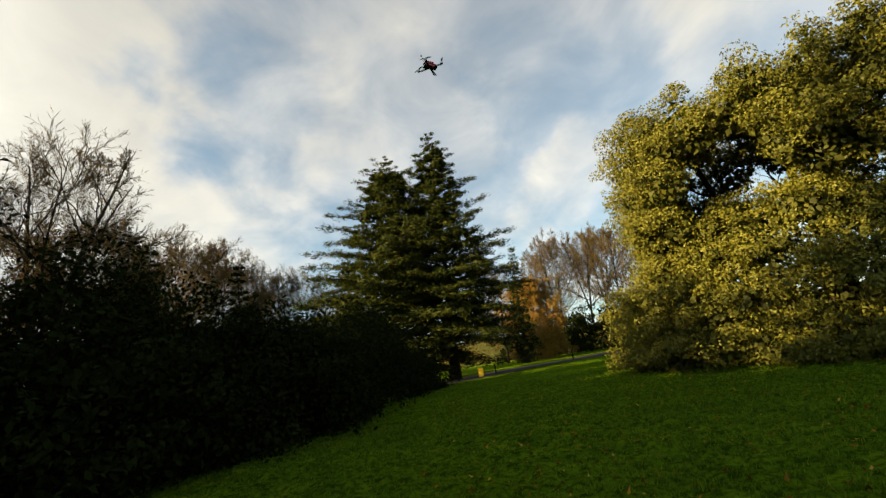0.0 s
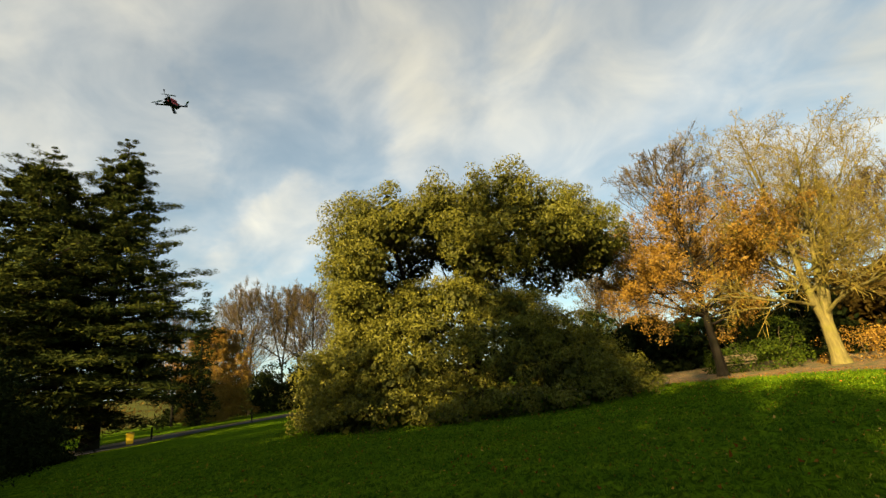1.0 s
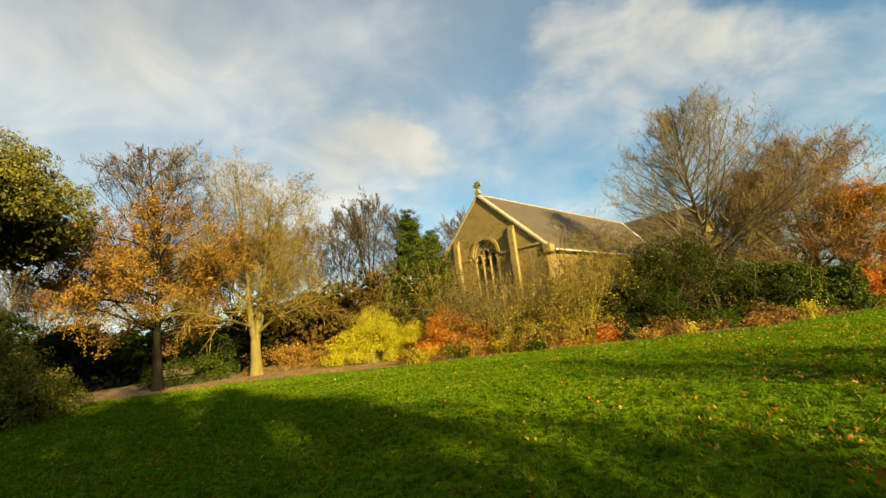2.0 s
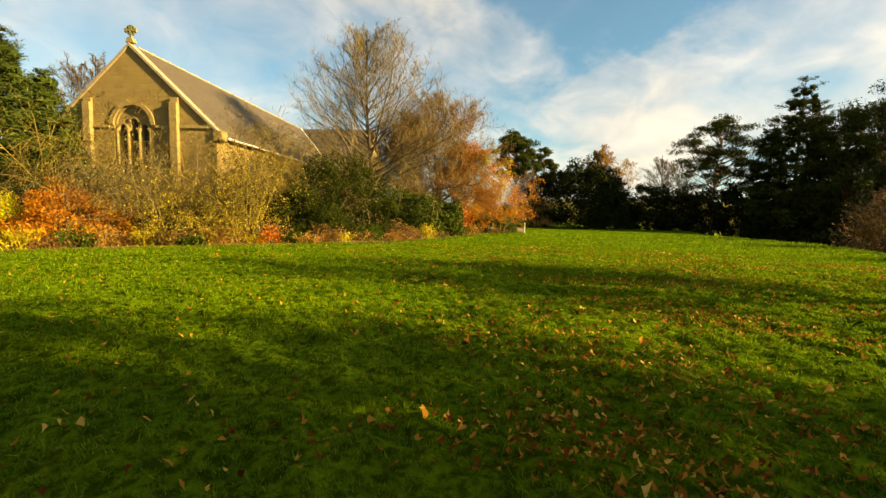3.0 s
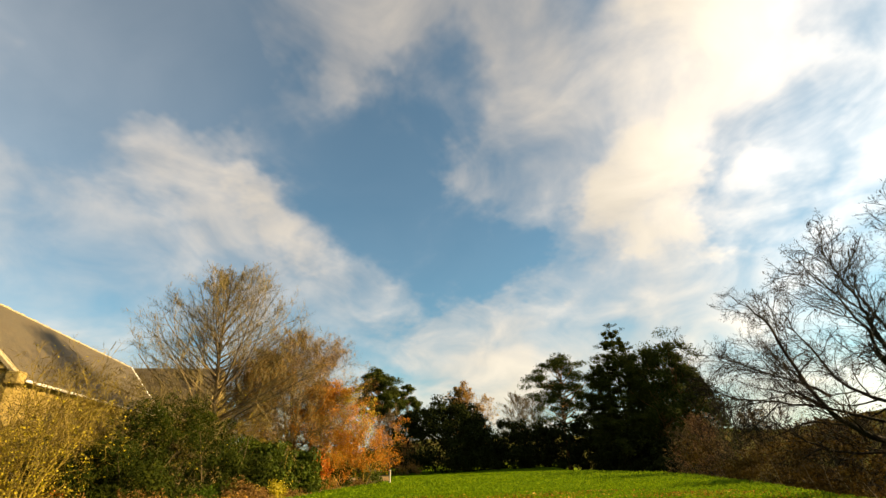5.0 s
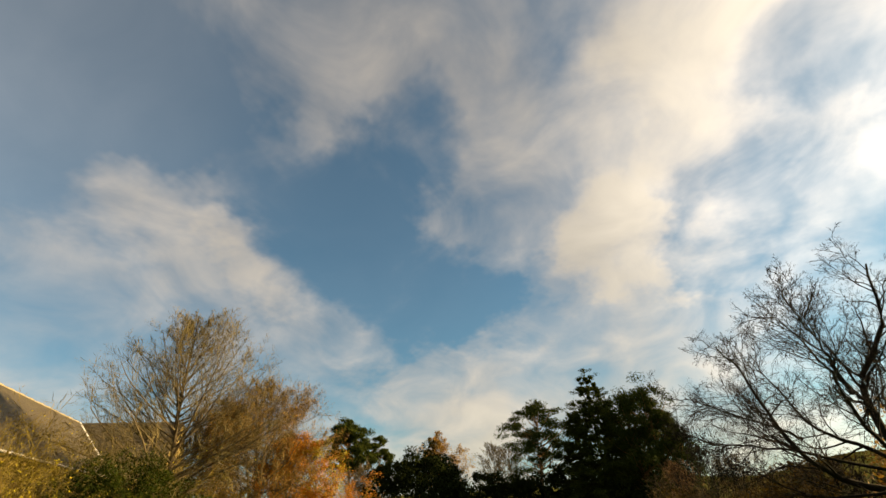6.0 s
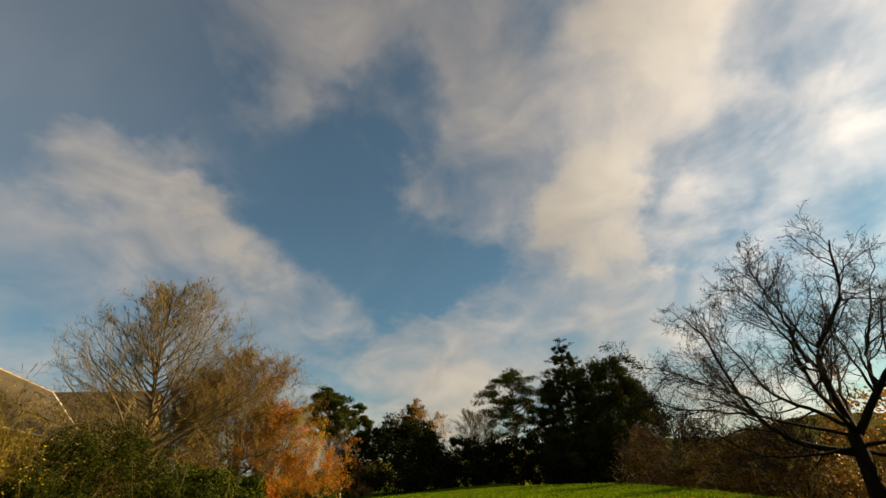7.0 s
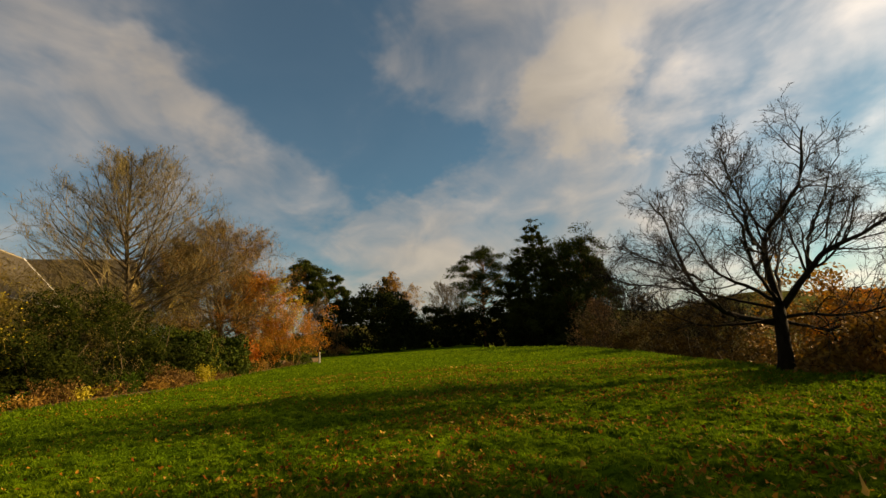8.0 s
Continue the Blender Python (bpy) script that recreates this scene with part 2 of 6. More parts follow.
M = {
    "grass": material("lawn_grass", grass_ground),
    "blade": leaf_material("grass_blade", [(0.018, 0.052, 0.004), (0.092, 0.166, 0.009), (0.220, 0.285, 0.016)], 0.8, 0.45, 0.03),
    "litter": material("leaf_mulch", litter_ground),
    "asphalt": material("asphalt", asphalt),
    "soil": plain_material("dug_soil", (0.020, 0.014, 0.007), (0.050, 0.034, 0.016), 9.0, 0.95, 0.0, 0.6),
    "stone": material("coursed_sandstone", coursed_stone),
    "dressed": plain_material("dressed_stone", (0.17, 0.120, 0.034), (0.26, 0.195, 0.060), 5.0, 0.85),
    "coping": plain_material("pale_coping_stone", (0.19, 0.155, 0.085), (0.30, 0.250, 0.150), 6.0, 0.85),
    "slate": material("roof_slates", roof_slates),
    "glass": material("leaded_glass", leaded_glass),
    "lead": plain_material("lead_flashing", (0.42, 0.41, 0.38), (0.62, 0.60, 0.56), 8.0, 0.6),
    "copper": plain_material("mossy_finial_stone", (0.07, 0.085, 0.02), (0.18, 0.17, 0.06), 8.0, 0.9),
    "evergreen": leaf_material("evergreen_oak_leaf", [(0.056, 0.058, 0.007), (0.105, 0.100, 0.012), (0.175, 0.158, 0.022)], 0.55, 0.18, 0.15),
    # same leaf made darker: the crown's inner shade is put into the colour
    "evergreen_inner": leaf_material("evergreen_oak_shaded_leaf", [(0.020, 0.024, 0.004), (0.042, 0.044, 0.007), (0.075, 0.072, 0.010)], 0.6, 0.1, 0.1),
    "cedar": leaf_material("cedar_needles", [(0.012, 0.019, 0.004), (0.026, 0.033, 0.006), (0.070, 0.072, 0.010)], 0.8, 0.1, 0.04),
    "pine": leaf_material("pine_needles", [(0.014, 0.021, 0.004), (0.028, 0.038, 0.006), (0.064, 0.071, 0.010)], 0.8, 0.1, 0.04),
    # near-black leaf: deep shade of shrubbery and thickets is put into the colour
    "yew": leaf_material("shaded_yew_leaf", [(0.007, 0.011, 0.003), (0.012, 0.017, 0.004), (0.021, 0.027, 0.006)], 0.9, 0.03, 0.02),
    "hedge": leaf_material("laurel_leaf", [(0.012, 0.024, 0.002), (0.027, 0.044, 0.003), (0.072, 0.090, 0.006)], 0.7, 0.12, 0.08),
    "yewgreen": leaf_material("yew_spray", [(0.008, 0.014, 0.002), (0.017, 0.025, 0.003), (0.046, 0.052, 0.005)], 0.8, 0.1, 0.04),
    "spruce": leaf_material("spruce_needles", [(0.018, 0.032, 0.006), (0.036, 0.054, 0.009), (0.075, 0.094, 0.014)], 0.8, 0.1, 0.04),
    "gold": leaf_material("golden_shrub_leaf", [(0.26, 0.235, 0.008), (0.38, 0.345, 0.012), (0.50, 0.45, 0.02)], 0.5, 0.3),
    "bronze": leaf_material("beech_leaf_bronze", [(0.13, 0.062, 0.010), (0.27, 0.140, 0.018), (0.40, 0.24, 0.034)], 0.6, 0.3),
    "amber": leaf_material("oak_leaf_amber", [(0.27, 0.082, 0.005), (0.42, 0.150, 0.008), (0.55, 0.26, 0.014)], 0.6, 0.35),
    "ochre": leaf_material("hazel_leaf_ochre", [(0.17, 0.15, 0.007), (0.33, 0.27, 0.012), (0.50, 0.41, 0.024)], 0.6, 0.35),
    "russet": leaf_material("maple_leaf_red", [(0.38, 0.068, 0.006), (0.50, 0.14, 0.009), (0.60, 0.24, 0.014)], 0.55, 0.35),
    "fallen": leaf_material("fallen_leaf", [(0.045, 0.012, 0.003), (0.15, 0.040, 0.005), (0.38, 0.175, 0.022), (0.70, 0.48, 0.12)], 0.75, 0.2, 0.05),
    "fern": leaf_material("dead_fern", [(0.075, 0.034, 0.008), (0.15, 0.076, 0.014), (0.205, 0.135, 0.026)], 0.7, 0.3),
    "bramble": leaf_material("bramble_leaf", [(0.028, 0.018, 0.004), (0.058, 0.037, 0.007), (0.115, 0.070, 0.012)], 0.8, 0.2, 0.05),
    "beech": leaf_material("beech_leaf_gold", [(0.13, 0.062, 0.009), (0.225, 0.120, 0.014), (0.33, 0.195, 0.024)], 0.6, 0.3),
    "twig_tan": bark_material("tan_twig", (0.085, 0.054, 0.018), (0.20, 0.130, 0.042)),
    "twig_olive": bark_material("olive_twig", (0.075, 0.060, 0.025), (0.175, 0.142, 0.060)),
    "weed": leaf_material("broad_weed_leaf", [(0.022, 0.046, 0.004), (0.036, 0.066, 0.006)], 0.8, 0.2, 0.03),
    "bark": bark_material("grey_bark", (0.060, 0.046, 0.026), (0.16, 0.122, 0.068)),
    "bark_pale": bark_material("mossy_pale_bark", (0.095, 0.075, 0.034), (0.215, 0.168, 0.078), (0.15, 0.13, 0.025)),
    "bark_moss": bark_material("olive_mossy_bark", (0.080, 0.067, 0.022), (0.190, 0.152, 0.050), (0.13, 0.118, 0.020)),
    # near-black bark: the oak's darkness against the light is put into the colour
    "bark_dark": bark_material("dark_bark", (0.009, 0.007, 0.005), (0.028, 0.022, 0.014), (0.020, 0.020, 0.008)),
    "bark_rust": bark_material("rust_bark", (0.085, 0.046, 0.018), (0.21, 0.115, 0.045)),
    "twig": bark_material("brown_twig", (0.058, 0.041, 0.016), (0.15, 0.105, 0.042)),
    "twig_gold": bark_material("ochre_twig", (0.090, 0.067, 0.014), (0.245, 0.182, 0.036)),
    # twigs darkened in colour to stand for backlit ones
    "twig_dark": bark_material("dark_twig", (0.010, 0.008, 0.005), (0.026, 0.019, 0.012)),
    "yellow": plain_material("yellow_plastic", (0.75, 0.46, 0.015), (0.85, 0.55, 0.02), 12.0, 0.45),
    "post": plain_material("weathered_post", (0.20, 0.19, 0.17), (0.42, 0.40, 0.36), 14.0, 0.8),
    "carbon": plain_material("carbon_plate", (0.012, 0.012, 0.013), (0.03, 0.03, 0.032), 30.0, 0.4),
    "red": plain_material("red_plastic", (0.42, 0.018, 0.014), (0.55, 0.03, 0.02), 12.0, 0.4),
    "steel": plain_material("motor_steel", (0.30, 0.30, 0.31), (0.5, 0.5, 0.5), 30.0, 0.35, 0.9),
    "green": plain_material("green_plastic", (0.03, 0.22, 0.05), (0.05, 0.32, 0.08), 12.0, 0.4),
}

# ---- mesh helpers ----


def raw_mesh(name, verts, faces):
    """A mesh from arrays: verts (n, 3), faces (m, 3 or 4)."""
    me = bpy.data.meshes.new(name)
    verts, faces = np.ascontiguousarray(verts, dtype=np.float32), np.ascontiguousarray(faces, dtype=np.int32)
    k = faces.shape[1]
    me.vertices.add(len(verts))
    me.vertices.foreach_set("co", verts.ravel())
    me.loops.add(faces.size)
    me.loops.foreach_set("vertex_index", faces.ravel())
    me.polygons.add(len(faces))
    me.polygons.foreach_set("loop_start", np.arange(0, faces.size, k, dtype=np.int32))
    me.update(calc_edges=True)
    return me


def mesh_part(name, verts, faces, mat, parent=None, label="", smooth=True):
    me = raw_mesh(name, verts, faces)
    me.materials.append(M[mat])
    if smooth:
        me.shade_smooth()
    ob = new(name, me)
    ob.parent = parent
    return tagged(ob, label)


def part(name, bm, mat, parent=None, label="", smooth=False):
    """Links a bmesh as one mesh object under a thing or a part."""
    me = bpy.data.meshes.new(name)
    bm.to_mesh(me)
    bm.free()
    me.materials.append(M[mat])
    if smooth:
        me.shade_smooth()
    ob = new(name, me)
    ob.parent = parent
    return tagged(ob, label)


def thing(name, x, y, z, label, category, group="", rz=0.0):
    ob = new(name)
    ob.empty_display_size = 0.3
    ob.matrix_world = pose(x, y, z, 0, 0, rz)
    return tagged(ob, label, category, group)


def unit(v):
    return v / np.maximum(np.linalg.norm(v, axis=-1, keepdims=True), 1e-9)


def tubes(paths, radii, sides):
    """Tapered tubes along paths (n, s, 3) with radii (n, s)."""
    n, s, _ = paths.shape
    tang = unit(np.gradient(paths, axis=1))
    ref = np.where(np.abs(tang[..., 2:3]) > 0.9, np.array([1.0, 0, 0]), np.array([0, 0, 1.0]))
    a = unit(np.cross(tang, ref))
    b = np.cross(tang, a)
    ang = np.arange(sides) * 2 * np.pi / sides
    ring = (a[:, :, None] * np.cos(ang)[None, None, :, None] + b[:, :, None] * np.sin(ang)[None, None, :, None])
    verts = (paths[:, :, None] + ring * radii[:, :, None, None]).reshape(-1, 3)
    i = np.arange(n)[:, None, None] * s * sides
    j = np.arange(s - 1)[None, :, None] * sides
    k = np.arange(sides)[None, None, :]
    k2 = (k + 1) % sides
    faces = np.stack([i + j + k, i + j + k2, i + j + sides + k2, i + j + sides + k], -1).reshape(-1, 4)
    return verts, faces


def leaves(centres, along, across, length, width, fold=0.25):
    """One pointed leaf, folded along its rib, at each centre; along and across are unit arrays."""
    n = len(centres)
    length, width = np.broadcast_to(length, n)[:, None], np.broadcast_to(width, n)[:, None]
    up = np.cross(along, across)
    tip, foot = centres + along * length / 2, centres - along * length / 2
    left = centres + across * width / 2 + up * width * fold
    right = centres - across * width / 2 + up * width * fold
    verts = np.stack([foot, left, tip, right], 1).reshape(-1, 3)
    return verts, np.arange(n * 4).reshape(-1, 4)


def slivers(paths, radii):
    """The finest twigs: one slim folded spindle along each path's chord, cheaper than a tube."""
    a, b = paths[:, 0], paths[:, -1]
    along = unit(b - a)
    ref = np.where(np.abs(along[:, 2:3]) > 0.9, np.array([1.0, 0, 0]), np.array([0.2, 0.3, 0.9]))
    across = unit(np.cross(along, ref))
    verts, faces = leaves((a + b) / 2, along, across, np.linalg.norm(b - a, axis=1), radii[:, 0] * 2.4, 0.5)
    return verts, faces


def merge(*pieces):
    verts, faces, base = [], [], 0
    for v, f in pieces:
        verts.append(v)
        faces.append(f + base)
        base += len(v)
    return np.concatenate(verts), np.concatenate(faces)


def spread(rng, centres, radii, count, droop=0.0, shell=0.5):
    """Leaf places on ragged ellipsoid clumps: centres (n, 3), radii (n, 3), count each. Returns places, along, across."""
    n = len(centres)
    d = unit(rng.normal(size=(n, count, 3)))
    rad = shell + (1 - shell) * rng.random((n, count, 1)) ** 0.6
    at = centres[:, None] + d * rad * radii[:, None] + rng.normal(size=(n, count, 3)) * radii[:, None] * 0.08
    # leaves lie like shingles over their clump, each a little askew
    side = np.cross(d, rng.normal(size=d.shape))
    along = unit(unit(side) + d * 0.45 + rng.normal(size=d.shape) * 0.35 + np.array([0, 0, -droop]))
    across = unit(np.cross(d + rng.normal(size=d.shape) * 0.38, along))
    return at.reshape(-1, 3), along.reshape(-1, 3), across.reshape(-1, 3)


def grow(rng, base, spec):
    """A branching skeleton. base: list of (start, direction, length, radius). spec: one dict a level. Returns (paths, radii) a level."""
    out, now = [], base
    for level, s in enumerate(spec):
        seg = s["seg"]
        p = np.array([b[0] for b in now], float)
        d = unit(np.array([b[1] for b in now], float))
        length, rad = np.array([b[2] for b in now]), np.array([b[3] for b in now])
        n = len(now)
        paths, dirs = [p], [d]
        for i in range(seg):
            d = unit(d + rng.normal(size=(n, 3)) * s.get("wob", 0.1) + np.array([0, 0, s.get("up", 0.0)]))
            p = p + d * (length / seg)[:, None]
            paths.append(p)
            dirs.append(d)
        paths, dirs = np.stack(paths, 1), np.stack(dirs, 1)
        taper = 1 - (1 - s.get("end", 0.3)) * (np.arange(seg + 1) / seg)[None] ** 0.8
        radii = rad[:, None] * taper
        if s.get("flare"):
            radii = radii * (1 + s["flare"] * np.exp(-np.arange(seg + 1) * 1.6))[None]
        out.append((paths, radii))
        kids = s.get("kids", 0)
        if not kids or level + 1 == len(spec):
            continue
        nxt = []
        lo, hi = s.get("ang", (30, 60))
        a0, a1 = s.get("ratio", (0.4, 0.7))
        for b in range(n):
            spin = rng.random() * 6.28
            for k in range(kids):
                t = s.get("start", 0.25) + (1 - s.get("start", 0.25)) * (k + rng.random() * 0.9) / kids
                f = min(t, 0.999) * seg
                i = int(f)
                at = paths[b, i] * (1 - f + i) + paths[b, i + 1] * (f - i)
                dd = dirs[b, min(i + 1, seg)]
                side = np.cross(dd, [0.3, 0.5, 0.81])
                side = side / np.linalg.norm(side)
                other = np.cross(dd, side)
                spin += 2.4 + rng.normal() * 0.5
                ang = radians(lo + (hi - lo) * rng.random())
                way = dd * math.cos(ang) + (side * math.cos(spin) + other * math.sin(spin)) * math.sin(ang)
                ln = length[b] * (a0 + (a1 - a0) * rng.random()) * (1 - s.get("short", 0.5) * t)
                nxt.append((at, way, ln, max(radii[b, i] * s.get("thin", 0.6), s.get("least", 0.006))))
        now = nxt
    return out


def tree_parts(frame_levels, parent, bark, twig, sides=(9, 6, 4, 3, 3, 3, 3), split=2):
    """Trunk, limbs and twigs as meshes under the tree."""
    v, f = tubes(*frame_levels[0], sides[0])
    mesh_part("trunk", v, f, bark, parent)
    paths, radii = frame_levels[1]
    for i in range(len(paths)):
        mesh_part("limb", *tubes(paths[i:i + 1], radii[i:i + 1], sides[1]), bark, parent)
    if split > 1:
        tagged(mesh_part("branch_frame", *merge(*[tubes(*frame_levels[i], sides[i]) for i in range(2, split + 1)]), bark, parent), kind="stuff")
    last = len(frame_levels) - 1
    fine = [slivers(*frame_levels[i]) if i == last and last > split + 1 else tubes(*frame_levels[i], sides[i]) for i in range(split + 1, len(frame_levels))]
    if fine:
        tagged(mesh_part("twig_spray", *merge(*fine), twig, parent), kind="stuff")

# ---- the ground: a level lawn with a brow on one side, a valley and far hills ----
BROW = [(0, 900), (150, 900), (158, 60), (170, 48), (180, 45), (186, 39), (193, 28), (200, 21.5), (209, 16.5), (216, 14.5), (228, 15), (250, 30), (280, 300), (360, 900)]
EDGE = [(40, 34), (64, 25), (80, 23.2), (95, 21), (102, 20.6), (123, 20.2), (128, 20.7), (141, 23.2), (148, 28), (154.7, 35), (157, 40)]


def table(rows, az):
    return np.interp(az, [a for a, _ in rows], [b for _, b in rows])


def value_noise(x, y, cell):
    """Smooth noise from 0 to 1 over cells of the given size."""
    u, v = x / cell, y / cell
    i, j = np.floor(u), np.floor(v)
    a, b = u - i, v - j
    a, b = a * a * (3 - 2 * a), b * b * (3 - 2 * b)

    def corner(p, q):
        return (np.sin(p * 127.1 + q * 311.7) * 4375.85) % 1.0
    return (corner(i, j) * (1 - a) + corner(i + 1, j) * a) * (1 - b) + (corner(i, j + 1) * (1 - a) + corner(i + 1, j + 1) * a) * b


def ground_z(x, y):
    x, y = np.asarray(x, float), np.asarray(y, float)
    r = np.hypot(x, y)
    az = np.degrees(np.arctan2(x, y)) % 360
    past = np.maximum(r - table(BROW, az), 0.0)
    steep = np.interp(az, [176, 200, 262, 290], [0.02, 1.0, 1.0, 0.02])
    z = -16.0 * steep * (1 - np.exp(-(past ** 1.35) / 95.0))
    z = z + 0.05 * np.sin(x * 0.31 + 1.0) * np.sin(y * 0.27) * np.minimum(r / 8, 1)
    fade = np.clip((22 - r) / 8, 0, 1)
    z = z + fade * (0.095 * (value_noise(x, y, 0.17) - 0.5) + 0.060 * (value_noise(x + 7, y - 3, 0.43) - 0.5))
    far = np.clip((r - 220) / 900, 0, 1)
    lift = np.where((az > 185) & (az < 235), 46.0, 30.0) + 9 * np.sin(np.radians(az) * 9) + 6 * np.sin(np.radians(az) * 23)
    return z + lift * far * far * (3 - 2 * far)


def rest(x, y):
    return float(ground_z(x, y))


def build_ground():
    rings = np.concatenate([[0.0004, 0.6, 1.2, 1.8], np.linspace(2.2, 10, 118), np.linspace(10.1, 18, 74), np.linspace(18.2, 30, 40), 30 * np.exp(np.linspace(0, math.log(100), 56))[1:]])
    count = 640
    ang = np.arange(count) * 2 * np.pi / count
    x, y = (rings[:, None] * np.sin(ang)).ravel(), (rings[:, None] * np.cos(ang)).ravel()
    verts = np.stack([x, y, ground_z(x, y)], 1)
    k = np.arange(count)
    k2 = (k + 1) % count
    bands = []
    for i in range(len(rings) - 1):
        a, b = i * count, (i + 1) * count
        bands.append(np.stack([a + k, a + k2, b + k2, b + k], 1))
    faces = np.concatenate(bands)
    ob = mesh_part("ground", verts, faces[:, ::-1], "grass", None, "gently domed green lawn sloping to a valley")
    tagged(ob, category="lawn", kind="structure")


def strip(name, mat, label, category, points, near, far, lift, steps=90):
    """A band of ground between near and far metres from a line of (az, r), laid on the ground."""
    az = np.linspace(points[0][0], points[-1][0], steps)
    r = table(points, az)
    wob = 0.18 * np.sin(az * 1.7) + 0.12 * np.sin(az * 4.1 + 1)
    cross = np.linspace(near, far, 12)
    rr = r[:, None] + cross[None] + wob[:, None] * np.where(np.arange(12) == 0, 1, 0.4)
    x, y = rr * np.sin(np.radians(az))[:, None], rr * np.cos(np.radians(az))[:, None]
    verts = np.stack([x, y, ground_z(x, y) + lift], -1).reshape(-1, 3)
    i, j = np.meshgrid(np.arange(steps - 1), np.arange(11), indexing="ij")
    a = (i * 12 + j).ravel()
    ob = mesh_part(name, verts, np.stack([a, a + 1, a + 13, a + 12], 1), mat, None, label)
    return tagged(ob, category=category, kind="structure")


build_ground()
strip("planting_bed", "litter", "brown leaf mulch of the shrub border", "flower bed", EDGE, 0.0, 16.0, 0.02)
strip("border_edge", "soil", "dark dug edge between lawn and border", "border edge", EDGE, -0.32, 0.02, 0.028)
ROAD = [(-40, 27), (-20, 30), (-5, 33.5), (4, 38), (13, 44), (22, 51), (32, 62), (44, 82)]
strip("road", "asphalt", "narrow grey tarmac park drive", "road", ROAD, -2.6, 3.0, 0.05)
strip("verge", "litter", "leaf-strewn verge along the park drive", "verge", ROAD, 3.05, 7.0, 0.045)


def grass_blades():
    """Short blades over the near lawn, thinning with distance."""
    rng = np.random.default_rng(5)
    n = 760000
    r = np.where(rng.random(n) < 0.56, 1.2 + 15 * rng.random(n) ** 0.9, 9 + 32 * rng.random(n) ** 0.8)
    az = rng.random(n) * 2 * np.pi
    r = np.minimum(r, table([(0, 26), (50, 24)] + EDGE[1:] + [(157.5, 44)] + BROW[5:11] + [(236, 14), (360, 14)], np.degrees(az)) - rng.random(n) ** 2 * 3)
    x, y = r * np.sin(az), r * np.cos(az)
    cx, cy = np.round(x * 6.0) / 6.0, np.round(y * 6.0) / 6.0
    lush = 0.5 + 0.5 * np.sin(cx * 37.1 + 2.0 * np.sin(cy * 29.3)) * np.sin(cy * 41.7 + cx * 13.1)
    keep = 0.8 * lush + 0.3 * noise_field(x * 1.4, y * 1.4) > 0.15 + rng.random(n)
    x, y, r, cx, cy = x[keep], y[keep], r[keep], cx[keep], cy[keep]
    n = len(x)
    pull = 0.7 * rng.random(n)
    x, y = x + (cx + 0.07 * np.sin(cx * 91 + cy * 57) - x) * pull, y + (cy + 0.07 * np.sin(cx * 43 - cy * 77) - y) * pull
    lush = 0.5 + 0.5 * np.sin(cx * 37.1 + 2.0 * np.sin(cy * 29.3)) * np.sin(cy * 41.7 + cx * 13.1)
    h = (0.016 + 0.042 * rng.random(n) * lush ** 1.3) * (1 + r / 16)
    lean = rng.normal(size=(n, 2)) * 0.6
    wide = 0.0035 + 0.001 * r
    a = rng.random(n) * np.pi
    z = ground_z(x, y) - 0.004
    foot = np.stack([x, y, z], 1)
    side = np.stack([np.cos(a) * wide, np.sin(a) * wide, np.zeros(n)], 1)
    tip = foot + np.stack([lean[:, 0] * h, lean[:, 1] * h, h], 1)
    verts = np.stack([foot - side, foot + side, tip], 1).reshape(-1, 3)
    # taller tufts that stand out of the sward
    m, each = 15000, 13
    tr, ta = 2.2 + 12.5 * rng.random(m) ** 0.75, np.radians(rng.uniform(20, 236, m))
    tx, ty = (tr * np.sin(ta)).repeat(each), (tr * np.cos(ta)).repeat(each)
    way = rng.random(m * each) * 2 * np.pi
    tall = (0.025 + 0.055 * rng.random(m) ** 1.5).repeat(each) * rng.uniform(0.6, 1.2, m * each)
    tx, ty = tx + rng.normal(size=m * each) * 0.022, ty + rng.normal(size=m * each) * 0.022
    foot2 = np.stack([tx, ty, ground_z(tx, ty) - 0.004], 1)
    wide2 = 0.004 + 0.0007 * tr.repeat(each)
    side2 = np.stack([-np.sin(way) * wide2, np.cos(way) * wide2, 0 * way], 1)
    tip2 = foot2 + np.stack([np.cos(way) * tall * 0.7, np.sin(way) * tall * 0.7, tall], 1)
    verts = np.concatenate([verts, np.stack([foot2 - side2, foot2 + side2, tip2], 1).reshape(-1, 3)])
    ob = mesh_part("grass_blades", verts, np.arange(len(verts)).reshape(-1, 3), "blade", None, "short mown grass blades of the lawn")
    tagged(ob, category="grass", kind="stuff")


def noise_field(x, y):
    return 0.5 + 0.25 * np.sin(x * 2.1 + 1.3 * np.sin(y * 1.7)) + 0.25 * np.sin(y * 2.7 + 1.1 * np.sin(x * 2.3))


